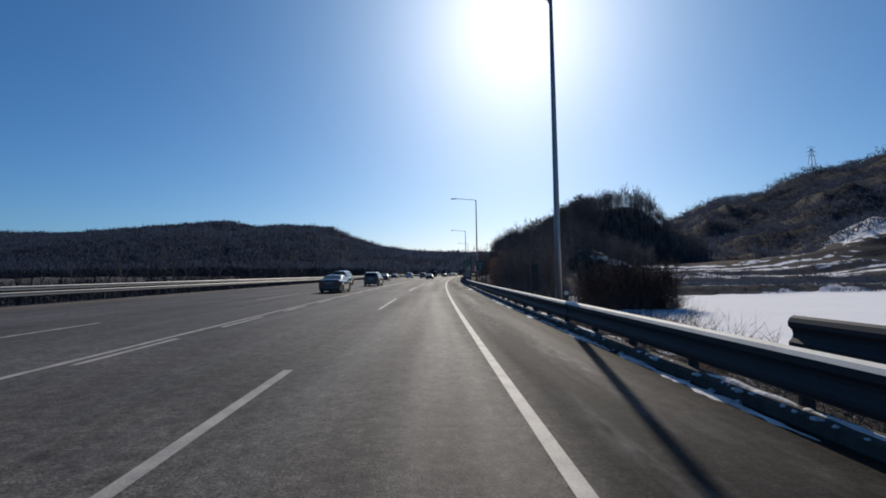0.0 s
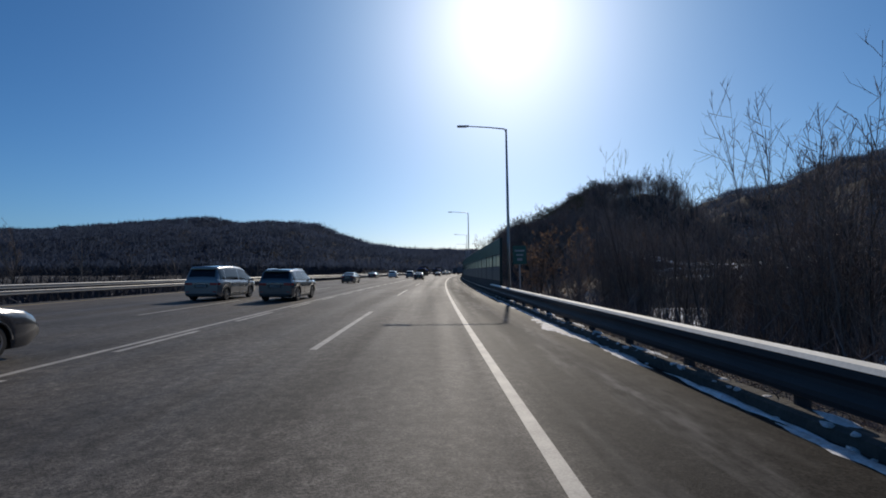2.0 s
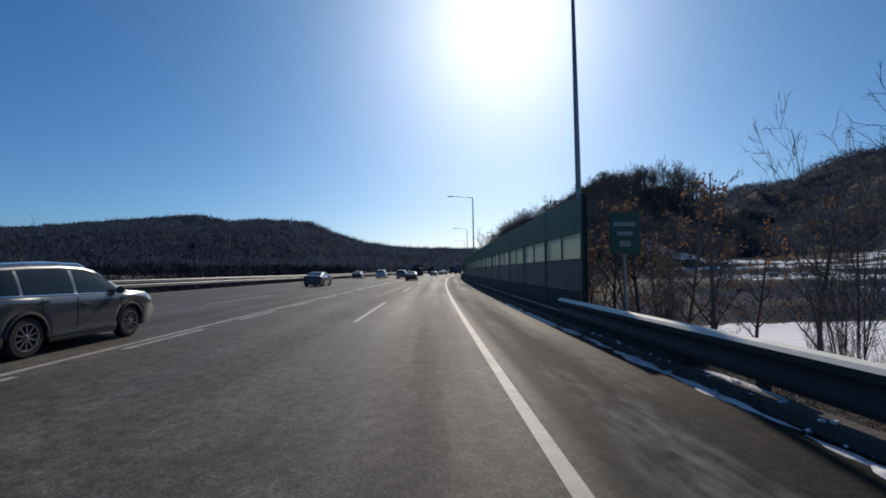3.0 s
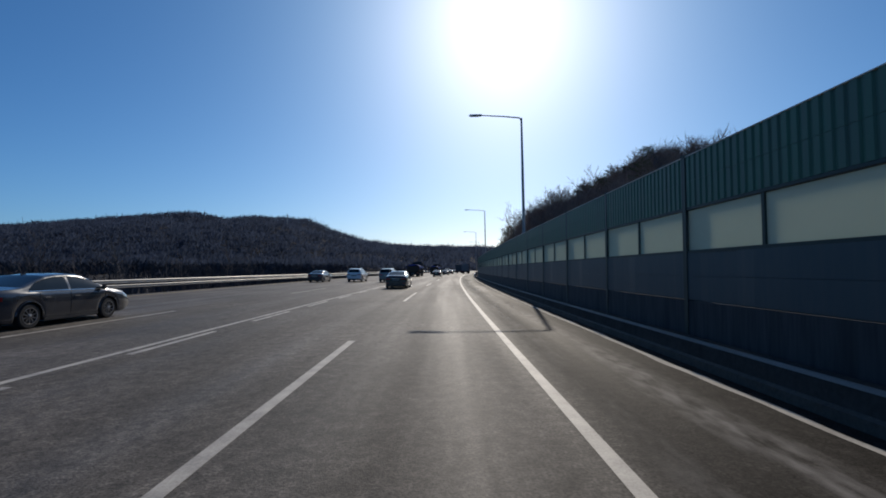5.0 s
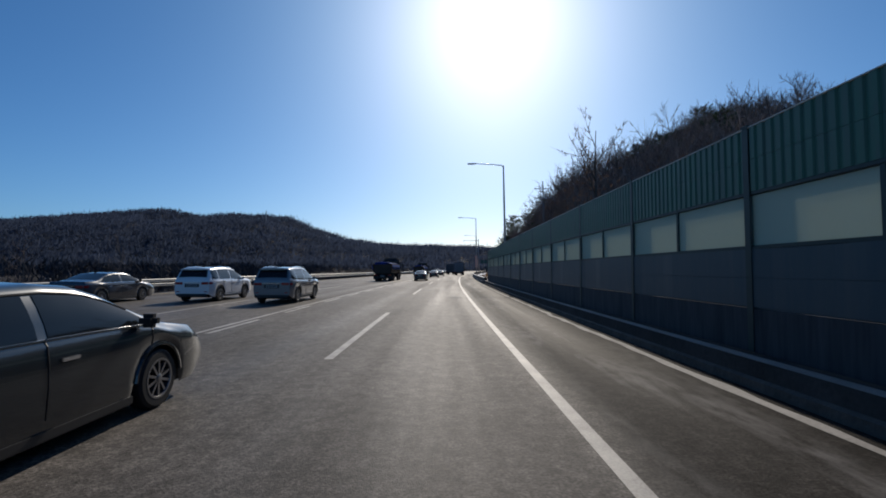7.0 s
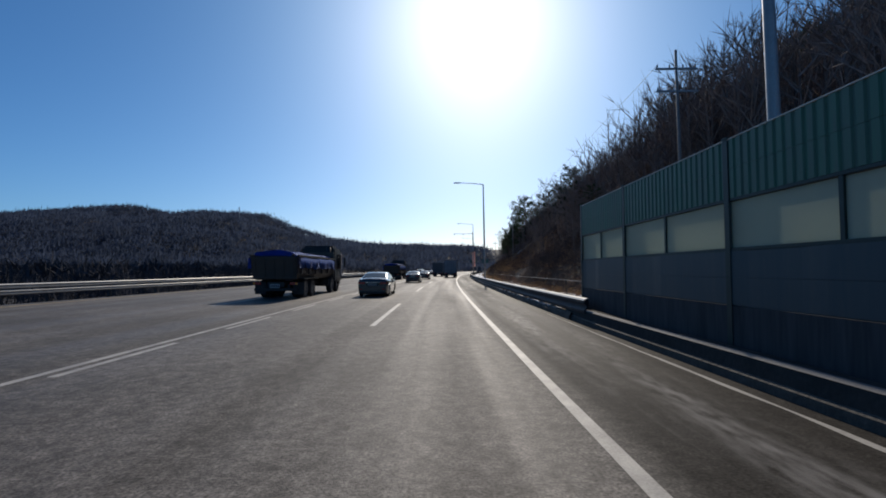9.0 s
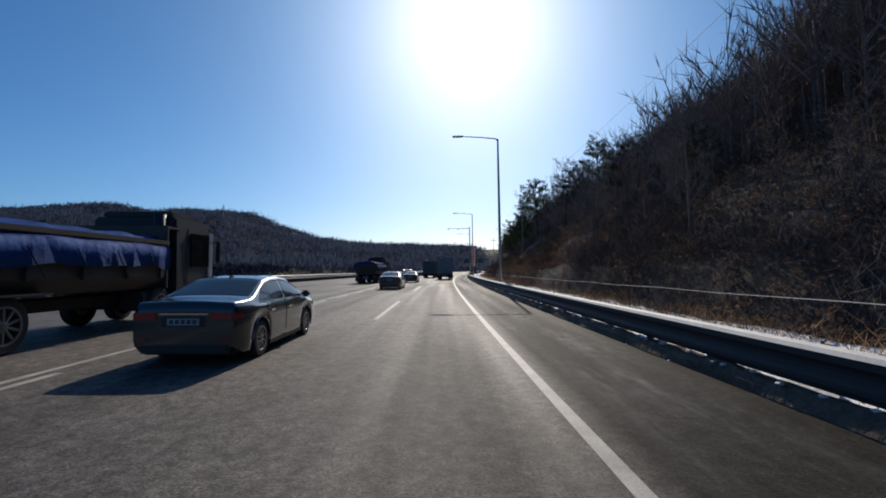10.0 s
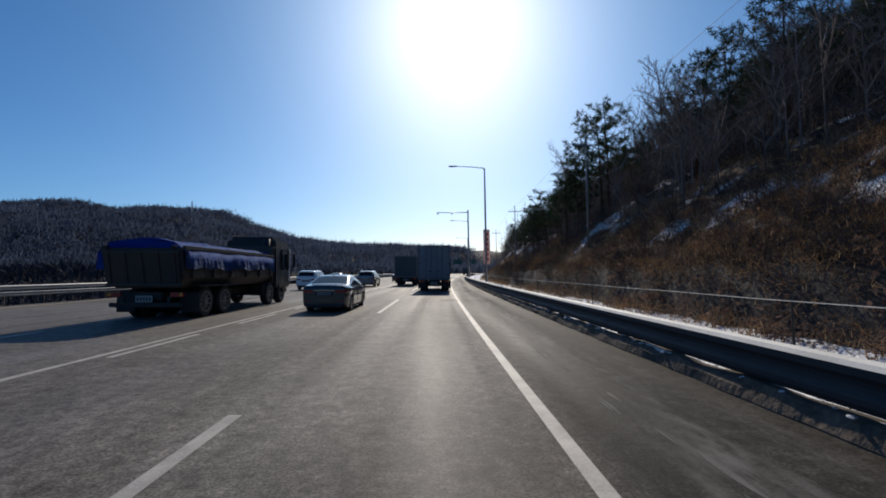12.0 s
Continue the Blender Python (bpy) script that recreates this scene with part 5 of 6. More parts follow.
def passenger_car(name, paint, s, u, label, category, shape, turn=0.0, rails=False, rim_mat=ALLOY, spokes=10):
    """A car lofted from cross-sections: sills, shoulders, belt line, roof; the panes lie in the same skin."""
    L, W, r, wb, fl, belt, y_pillar, top, (g0, g1, g2, g3) = CAR_SHAPES[shape]
    ty, tz = [p[0] for p in top], [p[1] for p in top]
    ya, yb = -wb / 2 - 0.05, wb / 2 - 0.05
    arch = r + 0.07
    hmax = max(tz) - belt[0]

    def section(y):
        """Half section at y: points from the sill up to the middle of the roof."""
        e = abs(y) / (L / 2)
        w = W / 2 * (1 - 0.11 * max(0.0, (e - 0.72) / 0.28) ** 2.2)
        zr = float(np.interp(y, ty, tz))
        zbelt = min(belt[0] + (belt[1] - belt[0]) * (y + L / 2) / L, zr - 0.05)
        zb = fl + 0.14 * max(0.0, (e - 0.88) / 0.12)
        for yw in (ya, yb):
            d = abs(y - yw)
            if d < arch:
                zb = max(zb, r + math.sqrt(arch * arch - d * d) - 0.01)
        zb = min(zb, zbelt - 0.10)
        k = min(1.0, max(0.0, (zr - zbelt) / hmax))
        wr = w * (0.925 - 0.185 * k)
        mid = zb + (zbelt - zb) * 0.52
        pts = [(w * 0.955, zb), (w * 0.985, zb + (mid - zb) * 0.35), (w, mid), (w * 0.992, mid + (zbelt - mid) * 0.55), (w * 0.972, zbelt - 0.035), (w * 0.945, zbelt)]
        z_edge = zbelt + (zr - zbelt) * 0.86
        pts += [(w * 0.945 + (wr - w * 0.945) * f + 0.02 * k * math.sin(math.pi * f), zbelt + (z_edge - zbelt) * f) for f in (0.33, 0.67, 1.0)]
        pts += [(wr * 0.955, zr - (zr - zbelt) * 0.05), (wr * 0.82, zr), (wr * 0.45, zr + 0.016), (0.0, zr + 0.022)]
        return pts

    car = thing(name, road_matrix(s + L / 2, u, 0.0, turn) @ Matrix.Scale(0.95, 4), label, category, "cars on the motorway")
    bm = bmesh.new()
    ys = sorted({round(-L / 2 + L * i / 76, 4) for i in range(77)} | {round(y, 4) for y in ty})
    rings = []
    for y in ys:
        half = section(y)
        rings.append([bm.verts.new((-x, y, z)) for x, z in half] + [bm.verts.new((x, y, z)) for x, z in half[-2::-1]])
    for r0, r1 in zip(rings, rings[1:]):
        for k in range(len(r0) - 1):
            bm.faces.new((r0[k], r0[k + 1], r1[k + 1], r1[k]))
    for cap in (rings[0], rings[-1][::-1]):
        f = bm.faces.new(cap)
        for e in f.edges:
            e.smooth = False
    bmesh.ops.recalc_face_normals(bm, faces=bm.faces)
    part("body", bm, paint, car, "", True)
    part("underbody", box_bm(-W * 0.40, W * 0.40, -L / 2 + 0.2, L / 2 - 0.25, fl - 0.03, fl + 0.42), UNDERSIDE, car)

    # glass in the skin of the cabin
    def top_point(y, f):
        sec = section(y)
        x = f * sec[9][0]
        xs, zs = [sec[12][0], sec[11][0], sec[10][0], sec[9][0]], [sec[12][1], sec[11][1], sec[10][1], sec[9][1]]
        return x, float(np.interp(abs(x), xs, zs))

    for gname, y0, y1 in (("rear_window", g0, g1), ("windscreen", g2, g3)):
        rows = []
        for i in range(9):
            y = y0 + (y1 - y0) * i / 8
            slope = (np.interp(y + 0.02, ty, tz) - np.interp(y - 0.02, ty, tz)) / 0.04
            nrm = Vector((0, -slope, 1)).normalized() * 0.008
            rows.append([Vector((*(lambda p: (p[0], y, p[1]))(top_point(y, f)),)) + nrm for f in np.linspace(-0.93, 0.93, 9)])
        patch_part(gname, rows, Vector((0, 0, -0.03)), CAR_GLASS, car)
    y_lo = g0 + (0.38 if shape == "sedan" else 0.20)
    y_hi = g3 - 0.34
    for sx in (-1, 1):
        def side_point(y, f, out=0.006):
            sec = section(y)
            a, b = sec[5], sec[8]
            x = float(np.interp(f, (0, 0.33, 0.67, 1.0), [sec[k][0] for k in (5, 6, 7, 8)]))
            return Vector((sx * (x + out), y, a[1] + (b[1] - a[1]) * f))
        spans = [(y_lo, y_pillar - 0.05), (y_pillar + 0.05, y_hi)]
        if shape != "sedan":
            spans = [(y_lo, y_lo + 0.55), (y_lo + 0.63, y_pillar - 0.05), (y_pillar + 0.05, y_hi)]
        for k, (a, b) in enumerate(spans):
            rows = [[side_point(a + (b - a) * i / 8, f) for f in (0.07, 0.35, 0.65, 0.93)] for i in range(9)]
            if k == len(spans) - 1:      # the front pane runs to a point along the screen pillar
                rows += [[side_point(b + 0.12, f) for f in (0.07, 0.3, 0.55, 0.80)], [side_point(b + 0.24, f) for f in (0.07, 0.2, 0.33, 0.47)]]
            if k == 0 and shape == "sedan":
                rows = [[side_point(a - 0.22, f) for f in (0.10, 0.2, 0.3, 0.42)]] + rows
            patch_part("side_window", rows, Vector((-sx * 0.03, 0, 0)), CAR_GLASS, car)
        y_trim = np.linspace(y_lo - 0.25, y_hi + 0.30, 12)
        part("belt_trim", tube_bm([side_point(y, 0.03, 0.008) for y in y_trim], 0.012, 6), CHROME, car, "bright belt trim")
        part("roof_trim", tube_bm([side_point(y, 0.97, 0.006) for y in np.linspace(y_lo + 0.05, y_hi, 10)], 0.010, 5), BLACK_TRIM, car)

        def skin(y, k, out=0.002):
            p = section(y)[k]
            return Vector((sx * (p[0] + out), y, p[1]))
        for y in (y_pillar + 0.01, y_hi + 0.26, ya + 0.30):
            part("door_seam", tube_bm([skin(y, k) for k in (1, 2, 3, 4, 5)], 0.006, 4), BLACK_TRIM, car)
        for y in (y_pillar - 0.80, y_pillar + 0.22):
            h = skin(y, 3, 0.012)
            part("door_handle", box_bm(h.x - 0.014, h.x + 0.014, y - 0.10, y + 0.10, h.z - 0.016, h.z + 0.016, 0.008), CHROME, car)
        m = side_point(y_hi + 0.10, 0.08, 0.11)
        part("mirror", box_bm(m.x - 0.10, m.x + 0.10, m.y - 0.07, m.y + 0.07, m.z - 0.03, m.z + 0.12, 0.045), paint if shape != "sedan" else BLACK_TRIM, car)
        q = section((ya + yb) / 2)
        part("sill", box_bm(sx * W * 0.475 - 0.03, sx * W * 0.475 + 0.03, ya + arch + 0.02, yb - arch - 0.02, fl - 0.04, fl + 0.07, 0.02), BLACK_TRIM, car)
        if shape != "sedan":
            part("sill_trim", tube_bm([skin(y, 1, 0.006) + Vector((0, 0, -0.03)) for y in np.linspace(ya + arch + 0.1, yb - arch - 0.1, 6)], 0.012, 5), CHROME, car, "bright sill trim")
        for y in (ya, yb):
            add_wheel(car, sx * (W / 2 - 0.125), y, r, 0.225, spokes, rim_mat)
            pts = []
            for a in np.linspace(0.08, math.pi - 0.08, 15):
                yy, zz = y + (arch - 0.005) * math.cos(a), r + (arch - 0.005) * math.sin(a)
                sec = section(yy)
                pts.append((sx * (sec[1][0] - 0.004), yy, zz))
            part("arch_trim", tube_bm(pts, 0.022 if shape == "sedan" else 0.036, 6), BLACK_TRIM if shape != "sedan" else paint, car)
            part("arch_lining", box_bm(sx * W * 0.33 - 0.14, sx * W * 0.33 + 0.14, y - arch + 0.02, y + arch - 0.02, r, r + arch - 0.03), UNDERSIDE, car)
        zt = 0.90 if shape == "sedan" else 1.00
        edge = section(-L / 2)[3][0]
        lamp_rows = [[Vector((sx * x, -L / 2 - 0.012, z)) for x in np.linspace(edge * 0.55, edge * 0.965, 5)] for z in (zt - 0.13, zt - 0.06, zt - 0.01)]
        side_rows = [[skin(y, 3, 0.010) * 1.0 + Vector((0, 0, zt - 0.07 - section(y)[3][1] + dz)) for y in (-L / 2 + 0.01, -L / 2 + 0.10, -L / 2 + 0.22)] for dz in (-0.055, 0.0, 0.05)]
        patch_part("tail_lamp", lamp_rows, Vector((0, 0.05, 0)), TAIL_RED, car, "red tail lamp")
        patch_part("side_lamp", side_rows, Vector((-sx * 0.05, 0, 0)), TAIL_RED, car, "red tail lamp")
        part("reflector", box_bm(sx * W * 0.36 - 0.08, sx * W * 0.36 + 0.08, -L / 2 - 0.012, -L / 2 + 0.02, fl + 0.24, fl + 0.28, 0.006), TAIL_RED, car)
        zf = 0.66 if shape == "sedan" else 0.80
        part("head_lamp", box_bm(sx * W * 0.36 - 0.16, sx * W * 0.36 + 0.15, L / 2 - 0.36, L / 2 - 0.045, zf - 0.06, zf + 0.05, 0.035), HEAD_LAMP, car, "clear head lamp")
        if rails:
            part("roof_rail", tube_bm([(sx * section(y)[9][0] * 0.96, y, section(y)[9][1] + d) for y, d in ((g1 + 0.25, 0.0), (g1 + 0.45, 0.05), ((g1 + g2) / 2, 0.06), (g2 - 0.35, 0.05), (g2 - 0.15, 0.0))], 0.018, 6), CHROME, car, "roof rail")
    part("rear_bumper", box_bm(-W * 0.40, W * 0.40, -L / 2 - 0.02, -L / 2 + 0.12, fl + 0.02, fl + 0.20, 0.04), BLACK_TRIM, car)
    part("front_bumper", box_bm(-W * 0.38, W * 0.38, L / 2 - 0.12, L / 2 + 0.012, fl + 0.08, fl + 0.22, 0.035), BLACK_TRIM, car)
    part("grille", box_bm(-W * 0.24, W * 0.24, L / 2 - 0.1, L / 2 + 0.008, fl + 0.26, fl + 0.40, 0.02), BLACK_TRIM, car)
    pz = 0.74 if shape == "sedan" else 0.82
    part("plate_recess", box_bm(-0.36, 0.36, -L / 2 - 0.004, -L / 2 + 0.03, pz - 0.09, pz + 0.09, 0.01), BLACK_TRIM, car)
    add_plate(car, -L / 2 - 0.012, pz)
    part("boot_trim", box_bm(-0.40, 0.40, -L / 2 - 0.008, -L / 2 + 0.03, pz + 0.115, pz + 0.135, 0.003), CHROME, car, "bright boot trim")
    if shape == "sedan":
        part("aerial_fin", box_bm(-0.015, 0.015, -0.82, -0.66, 1.40, 1.475, 0.01), paint, car)
    else:
        part("spoiler", box_bm(-W * 0.33, W * 0.33, g1 - 0.17, g1 + 0.12, float(np.interp(g1, ty, tz)) + 0.0, float(np.interp(g1, ty, tz)) + 0.055, 0.02), paint, car)
        yw = g0 + 0.05
        part("rear_wiper", tube_bm([(-0.02, yw, float(np.interp(yw, ty, tz)) + 0.02), (0.34, yw + 0.04, float(np.interp(yw + 0.04, ty, tz)) + 0.05)], 0.012, 5), BLACK_TRIM, car)
    return car


DARK_SEDAN = car_paint("deep_blue_black_paint", (0.020, 0.024, 0.034))
GREY_SEDAN = car_paint("graphite_paint", (0.018, 0.025, 0.029), 0.4, (0.035, 0.036, 0.036))
SILVER_SUV = car_paint("silver_grey_paint", (0.085, 0.088, 0.092), 0.6, (0.07, 0.069, 0.067))
DARK_SUV = car_paint("silver_grey_body_paint", (0.17, 0.175, 0.185), 0.5)
WHITE_SUV = car_paint("pearl_white_paint", (0.72, 0.73, 0.74), 0.1, (0.42, 0.41, 0.39))
VAN_PAINT = car_paint("dull_silver_paint", (0.16, 0.165, 0.17), 0.5)

passenger_car("sedan", DARK_SEDAN, 34.0, -9.0, "dark blue-black saloon car with a chrome belt line", "car", "sedan")
passenger_car("van", VAN_PAINT, 53.0, -12.7, "dull silver people carrier in a middle lane", "van", "van")
passenger_car("suv", SILVER_SUV, 52.5, -8.8, "silver sport utility car with black wheel arches", "car", "suv", rails=True)
passenger_car("sedan", DARK_SEDAN, 88.0, -12.7, "small dark saloon car far ahead", "car", "sedan")
passenger_car("sedan", GREY_SEDAN, 112.6, -5.3, "graphite saloon car with bright chrome window trim", "car", "sedan")
passenger_car("suv", DARK_SUV, 131.0, -8.9, "dark grey sport utility car with silver roof rails", "car", "suv", rails=True)
passenger_car("suv", WHITE_SUV, 132.0, -13.0, "white sport utility car with dark windows", "car", "suv", rails=True)
passenger_car("sedan", DARK_SEDAN, 130.0, -17.2, "black saloon car in the outermost lane", "car", "sedan")
passenger_car("sedan", GREY_SEDAN, 172.0, -5.3, "graphite saloon car beside the tarpaulined tipper truck", "car", "sedan")
passenger_car("sedan", GREY_SEDAN, 219.0, -5.3, "graphite saloon car with chrome window trim", "car", "sedan")
passenger_car("sedan", GREY_SEDAN, 200.0, -5.3, "graphite saloon car with dusty dark paint and a tinted rear window", "car", "sedan")
passenger_car("suv", WHITE_SUV, 240.0, -12.3, "white sport utility car ahead of the tipper truck", "car", "suv", rails=True)
passenger_car("suv", DARK_SUV, 248.0, -8.7, "dark grey sport utility car ahead of the saloon", "car", "suv", rails=True)
passenger_car("sedan", VAN_PAINT, 262.0, -15.6, "pale silver saloon car in an outer lane", "car", "sedan")
passenger_car("sedan", DARK_SEDAN, 276.0, -8.9, "small black saloon car far ahead", "car", "sedan")

# ---- trucks ----
BOX_SIDE = material("dull_silver_box", (0.20, 0.215, 0.24), 0.55, 0.3, vary=0.6, scale=0.7, fine=14, tint=(0.10, 0.10, 0.11))
BOX_FRAME = material("box_frame_steel", (0.14, 0.15, 0.165), 0.5, 0.5, vary=0.5, scale=2, fine=25)
CHASSIS = material("chassis_black", (0.022, 0.022, 0.024), 0.7, 0.2, vary=0.5, scale=2, fine=25, tint=(0.07, 0.06, 0.05))
CAB_WHITE = car_paint("white_cab_paint", (0.55, 0.56, 0.57), 0.1)
CAB_DARK = car_paint("dark_cab_paint", (0.026, 0.031, 0.040), 0.2, (0.06, 0.055, 0.05))
TIPPER_CAB = material("dusty_dark_blue_cab_paint", (0.014, 0.017, 0.024), 0.5, 0.0, vary=0.5, scale=0.9, fine=20, tint=(0.045, 0.042, 0.04), spec=0.3)
TIPPER_STEEL = material("tipper_steel", (0.045, 0.042, 0.042), 0.6, 0.4, vary=0.7, scale=0.9, fine=18, tint=(0.10, 0.075, 0.055))
TARP_BLUE = material("blue_tarpaulin", (0.035, 0.13, 0.46), 0.72, vary=0.6, scale=0.9, fine=9, tint=(0.03, 0.08, 0.30), bump=0.06, bump_scale=2.0, spec=0.10)
CANVAS = material("dark_cargo_cover", (0.075, 0.082, 0.09), 0.7, vary=0.6, scale=0.8, fine=12, tint=(0.035, 0.037, 0.04), bump=0.02, bump_scale=3)
STEEL_RIM = material("truck_steel_rim", (0.20, 0.19, 0.18), 0.5, 0.5, vary=0.5, scale=8, fine=40)
MUD_FLAP = material("rubber_mud_flap", (0.03, 0.03, 0.03), 0.8)


def truck_cab(truck, y0, width, height, paint, visor=True):
    """A forward-control cab from y0 on, its windscreen ahead."""
    bm = bmesh.new()
    w = width / 2
    side = [(y0, 0.75), (y0 + 2.05, 0.75), (y0 + 2.1, 1.5), (y0 + 1.95, height - 0.25), (y0 + 1.65, height), (y0, height)]
    for sx in (-1, 1):
        [bm.verts.new((sx * w * (1 if z < 2 else 0.96), y, z)) for y, z in side]
    v = list(bm.verts)
    n = len(side)
    bm.faces.new(v[:n])
    bm.faces.new(v[n:][::-1])
    for i in range(n):
        bm.faces.new((v[i], v[(i + 1) % n], v[n + (i + 1) % n], v[n + i]))
    bmesh.ops.recalc_face_normals(bm, faces=bm.faces)
    bmesh.ops.bevel(bm, geom=bm.edges[:], offset=0.06, segments=2, affect="EDGES")
    cab = part("cab", bm, paint, truck)
    part("windscreen", box_bm(-w * 0.86, w * 0.86, y0 + 2.02, y0 + 2.12, 1.65, height - 0.45, 0.02), CAR_GLASS, cab)
    part("grille", box_bm(-w * 0.7, w * 0.7, y0 + 2.08, y0 + 2.14, 0.85, 1.45, 0.02), BLACK_TRIM, cab)
    for sx in (-1, 1):
        part("side_window", box_bm(sx * w * 0.985 - 0.02, sx * w * 0.985 + 0.03 if sx > 0 else sx * w * 0.985 + 0.02, y0 + 0.75, y0 + 1.88, 1.62, height - 0.42, 0.015), CAR_GLASS, cab)
        part("mirror", box_bm(sx * (w + 0.22) - 0.07, sx * (w + 0.22) + 0.07, y0 + 1.95, y0 + 2.05, 1.75, 2.45, 0.03), BLACK_TRIM, cab)
        part("mirror_arm", tube_bm([(sx * w, y0 + 1.9, 2.4), (sx * (w + 0.22), y0 + 2.0, 2.46)], 0.015, 5), BLACK_TRIM, cab)
        part("door_seam", tube_bm([(sx * w * 1.002, y0 + 0.62, 0.9), (sx * w * 1.002, y0 + 0.62, 1.95), (sx * w * 0.968, y0 + 0.66, height - 0.3)], 0.008, 4), BLACK_TRIM, cab)
        part("wheel_arch", box_bm(sx * w * 0.99 - 0.04, sx * w * 0.99 + 0.04, y0 + 0.35, y0 + 1.6, 0.74, 0.98, 0.03), CHASSIS, cab)
        part("step", box_bm(sx * w * 0.98 - 0.05, sx * w * 0.98 + 0.05, y0 + 0.9, y0 + 1.5, 0.5, 0.72, 0.02), CHASSIS, cab)
    if visor:
        part("sun_visor", box_bm(-w * 0.95, w * 0.95, y0 + 1.95, y0 + 2.28, height - 0.30, height - 0.18, 0.03), paint, cab)
    return cab


def truck_running_gear(truck, y_back, y_front, axles, track, radius=0.5, width=2.4):
    part("chassis", box_bm(-0.45, 0.45, y_back + 0.1, y_front, 0.62, 0.88, 0.02), CHASSIS, truck)
    for y, dual in axles:
        part("axle", tube_bm([(-track, y, radius), (track, y, radius)], 0.09, 8), CHASSIS, truck)
        for sx in (-1, 1):
            add_wheel(truck, sx * track, y, radius, 0.30, 10, STEEL_RIM)
            if dual:
                add_wheel(truck, sx * (track - 0.34), y, radius, 0.28, 10, STEEL_RIM)
    for sx in (-1, 1):
        part("mud_flap", box_bm(sx * track - 0.3, sx * track + 0.3, axles[0][0] - radius - 0.2, axles[0][0] - radius - 0.18, 0.22, 0.85, 0.005), MUD_FLAP, truck)
        lamp = part("tail_lamp", box_bm(sx * width * 0.40 - 0.2, sx * width * 0.40 + 0.2, y_back - 0.02, y_back + 0.06, 0.74, 0.88, 0.012), TAIL_RED, truck, "red tail lamp")
        part("indicator", box_bm(sx * width * 0.46 - 0.05, sx * width * 0.46 + 0.05, y_back - 0.028, y_back - 0.02, 0.76, 0.86), AMBER, lamp)
    part("under_run_bar", box_bm(-width * 0.46, width * 0.46, y_back - 0.04, y_back + 0.06, 0.42, 0.56, 0.02), CHASSIS, truck)
    for x in (-0.7, 0.7):
        part("bar_bracket", box_bm(x - 0.04, x + 0.04, y_back + 0.0, y_back + 0.06, 0.55, 0.75), CHASSIS, truck)
    part("fuel_tank", box_bm(0.5, 1.1, y_front - 3.2, y_front - 2.2, 0.45, 0.95, 0.06), CHASSIS, truck)


def box_truck(s, u, label, height=3.55, paint=CAB_WHITE, cover=None, length=9.2):
    truck = thing("box_truck", road_matrix(s + length / 2, u), label, "truck", "trucks on the motorway")
    yb, yf = -length / 2, length / 2
    y1 = yf - 2.5
    body = part("cargo_box", box_bm(-1.2, 1.2, yb + 0.03, y1, 1.0, height - 0.03, 0.02), cover or BOX_SIDE, truck, "dull metal cargo box" if not cover else "dark cargo cover")
    for sx in (-1, 1):
        part("corner_post", box_bm(sx * 1.2 - 0.05, sx * 1.2 + 0.05, yb, yb + 0.12, 0.95, height, 0.015), BOX_FRAME, body)
        for k in range(9):
            y = yb + 0.6 + k * (y1 - yb - 0.9) / 8
            part("side_rib", box_bm(sx * 1.215 - 0.02, sx * 1.215 + 0.02, y - 0.03, y + 0.03, 1.0, height - 0.05), BOX_FRAME, body)
        if not cover:
            d = part("rear_door", box_bm(sx * 0.575 - 0.56, sx * 0.575 + 0.56, yb - 0.012, yb + 0.026, 1.08, height - 0.12, 0.01), BOX_SIDE, body)
            for x in (0.22, 0.62):
                part("lock_bar", tube_bm([(sx * x, yb - 0.03, 1.06), (sx * x, yb - 0.03, height - 0.1)], 0.016, 6), SHADED_STEEL, d)
            part("lock_handle", box_bm(sx * 0.3 - 0.14, sx * 0.3 + 0.14, yb - 0.055, yb - 0.03, 1.55, 1.6, 0.005), SHADED_STEEL, d)
            for z in (1.3, 2.2, 3.1):
                part("hinge", box_bm(sx * 1.1 - 0.08, sx * 1.1 + 0.05, yb - 0.03, yb - 0.012, z - 0.04, z + 0.04), SHADED_STEEL, d)
    part("top_rail", box_bm(-1.25, 1.25, yb - 0.002, yb + 0.10, height - 0.1, height + 0.02, 0.02), BOX_FRAME, body)
    part("bottom_rail", box_bm(-1.25, 1.25, yb - 0.002, yb + 0.12, 0.92, 1.06, 0.02), BOX_FRAME, body)
    for x in (-1.0, 1.0):
        part("marker_lamp", box_bm(x - 0.06, x + 0.06, yb - 0.02, yb, height - 0.07, height - 0.03), TAIL_RED, body)
    truck_running_gear(truck, yb + 0.1, yf - 0.4, ((yb + 2.3, True), (yf - 1.4, False)), 1.02)
    truck_cab(truck, yf - 2.25, 2.3, 2.85, paint, visor=False)
    add_plate(truck, yb + 0.05, 0.66, 0.52, 0.18)
    return truck


box_truck(237.0, -1.45, "grey box truck seen from behind in the slow lane")
box_truck(252.0, -4.95, "dark covered cargo truck beside the box truck", 3.3, CAB_DARK, CANVAS, 10.0)
box_truck(420.0, -1.6, "far-off dark cargo truck down the road", 3.4, CAB_DARK, CANVAS, 8.5)


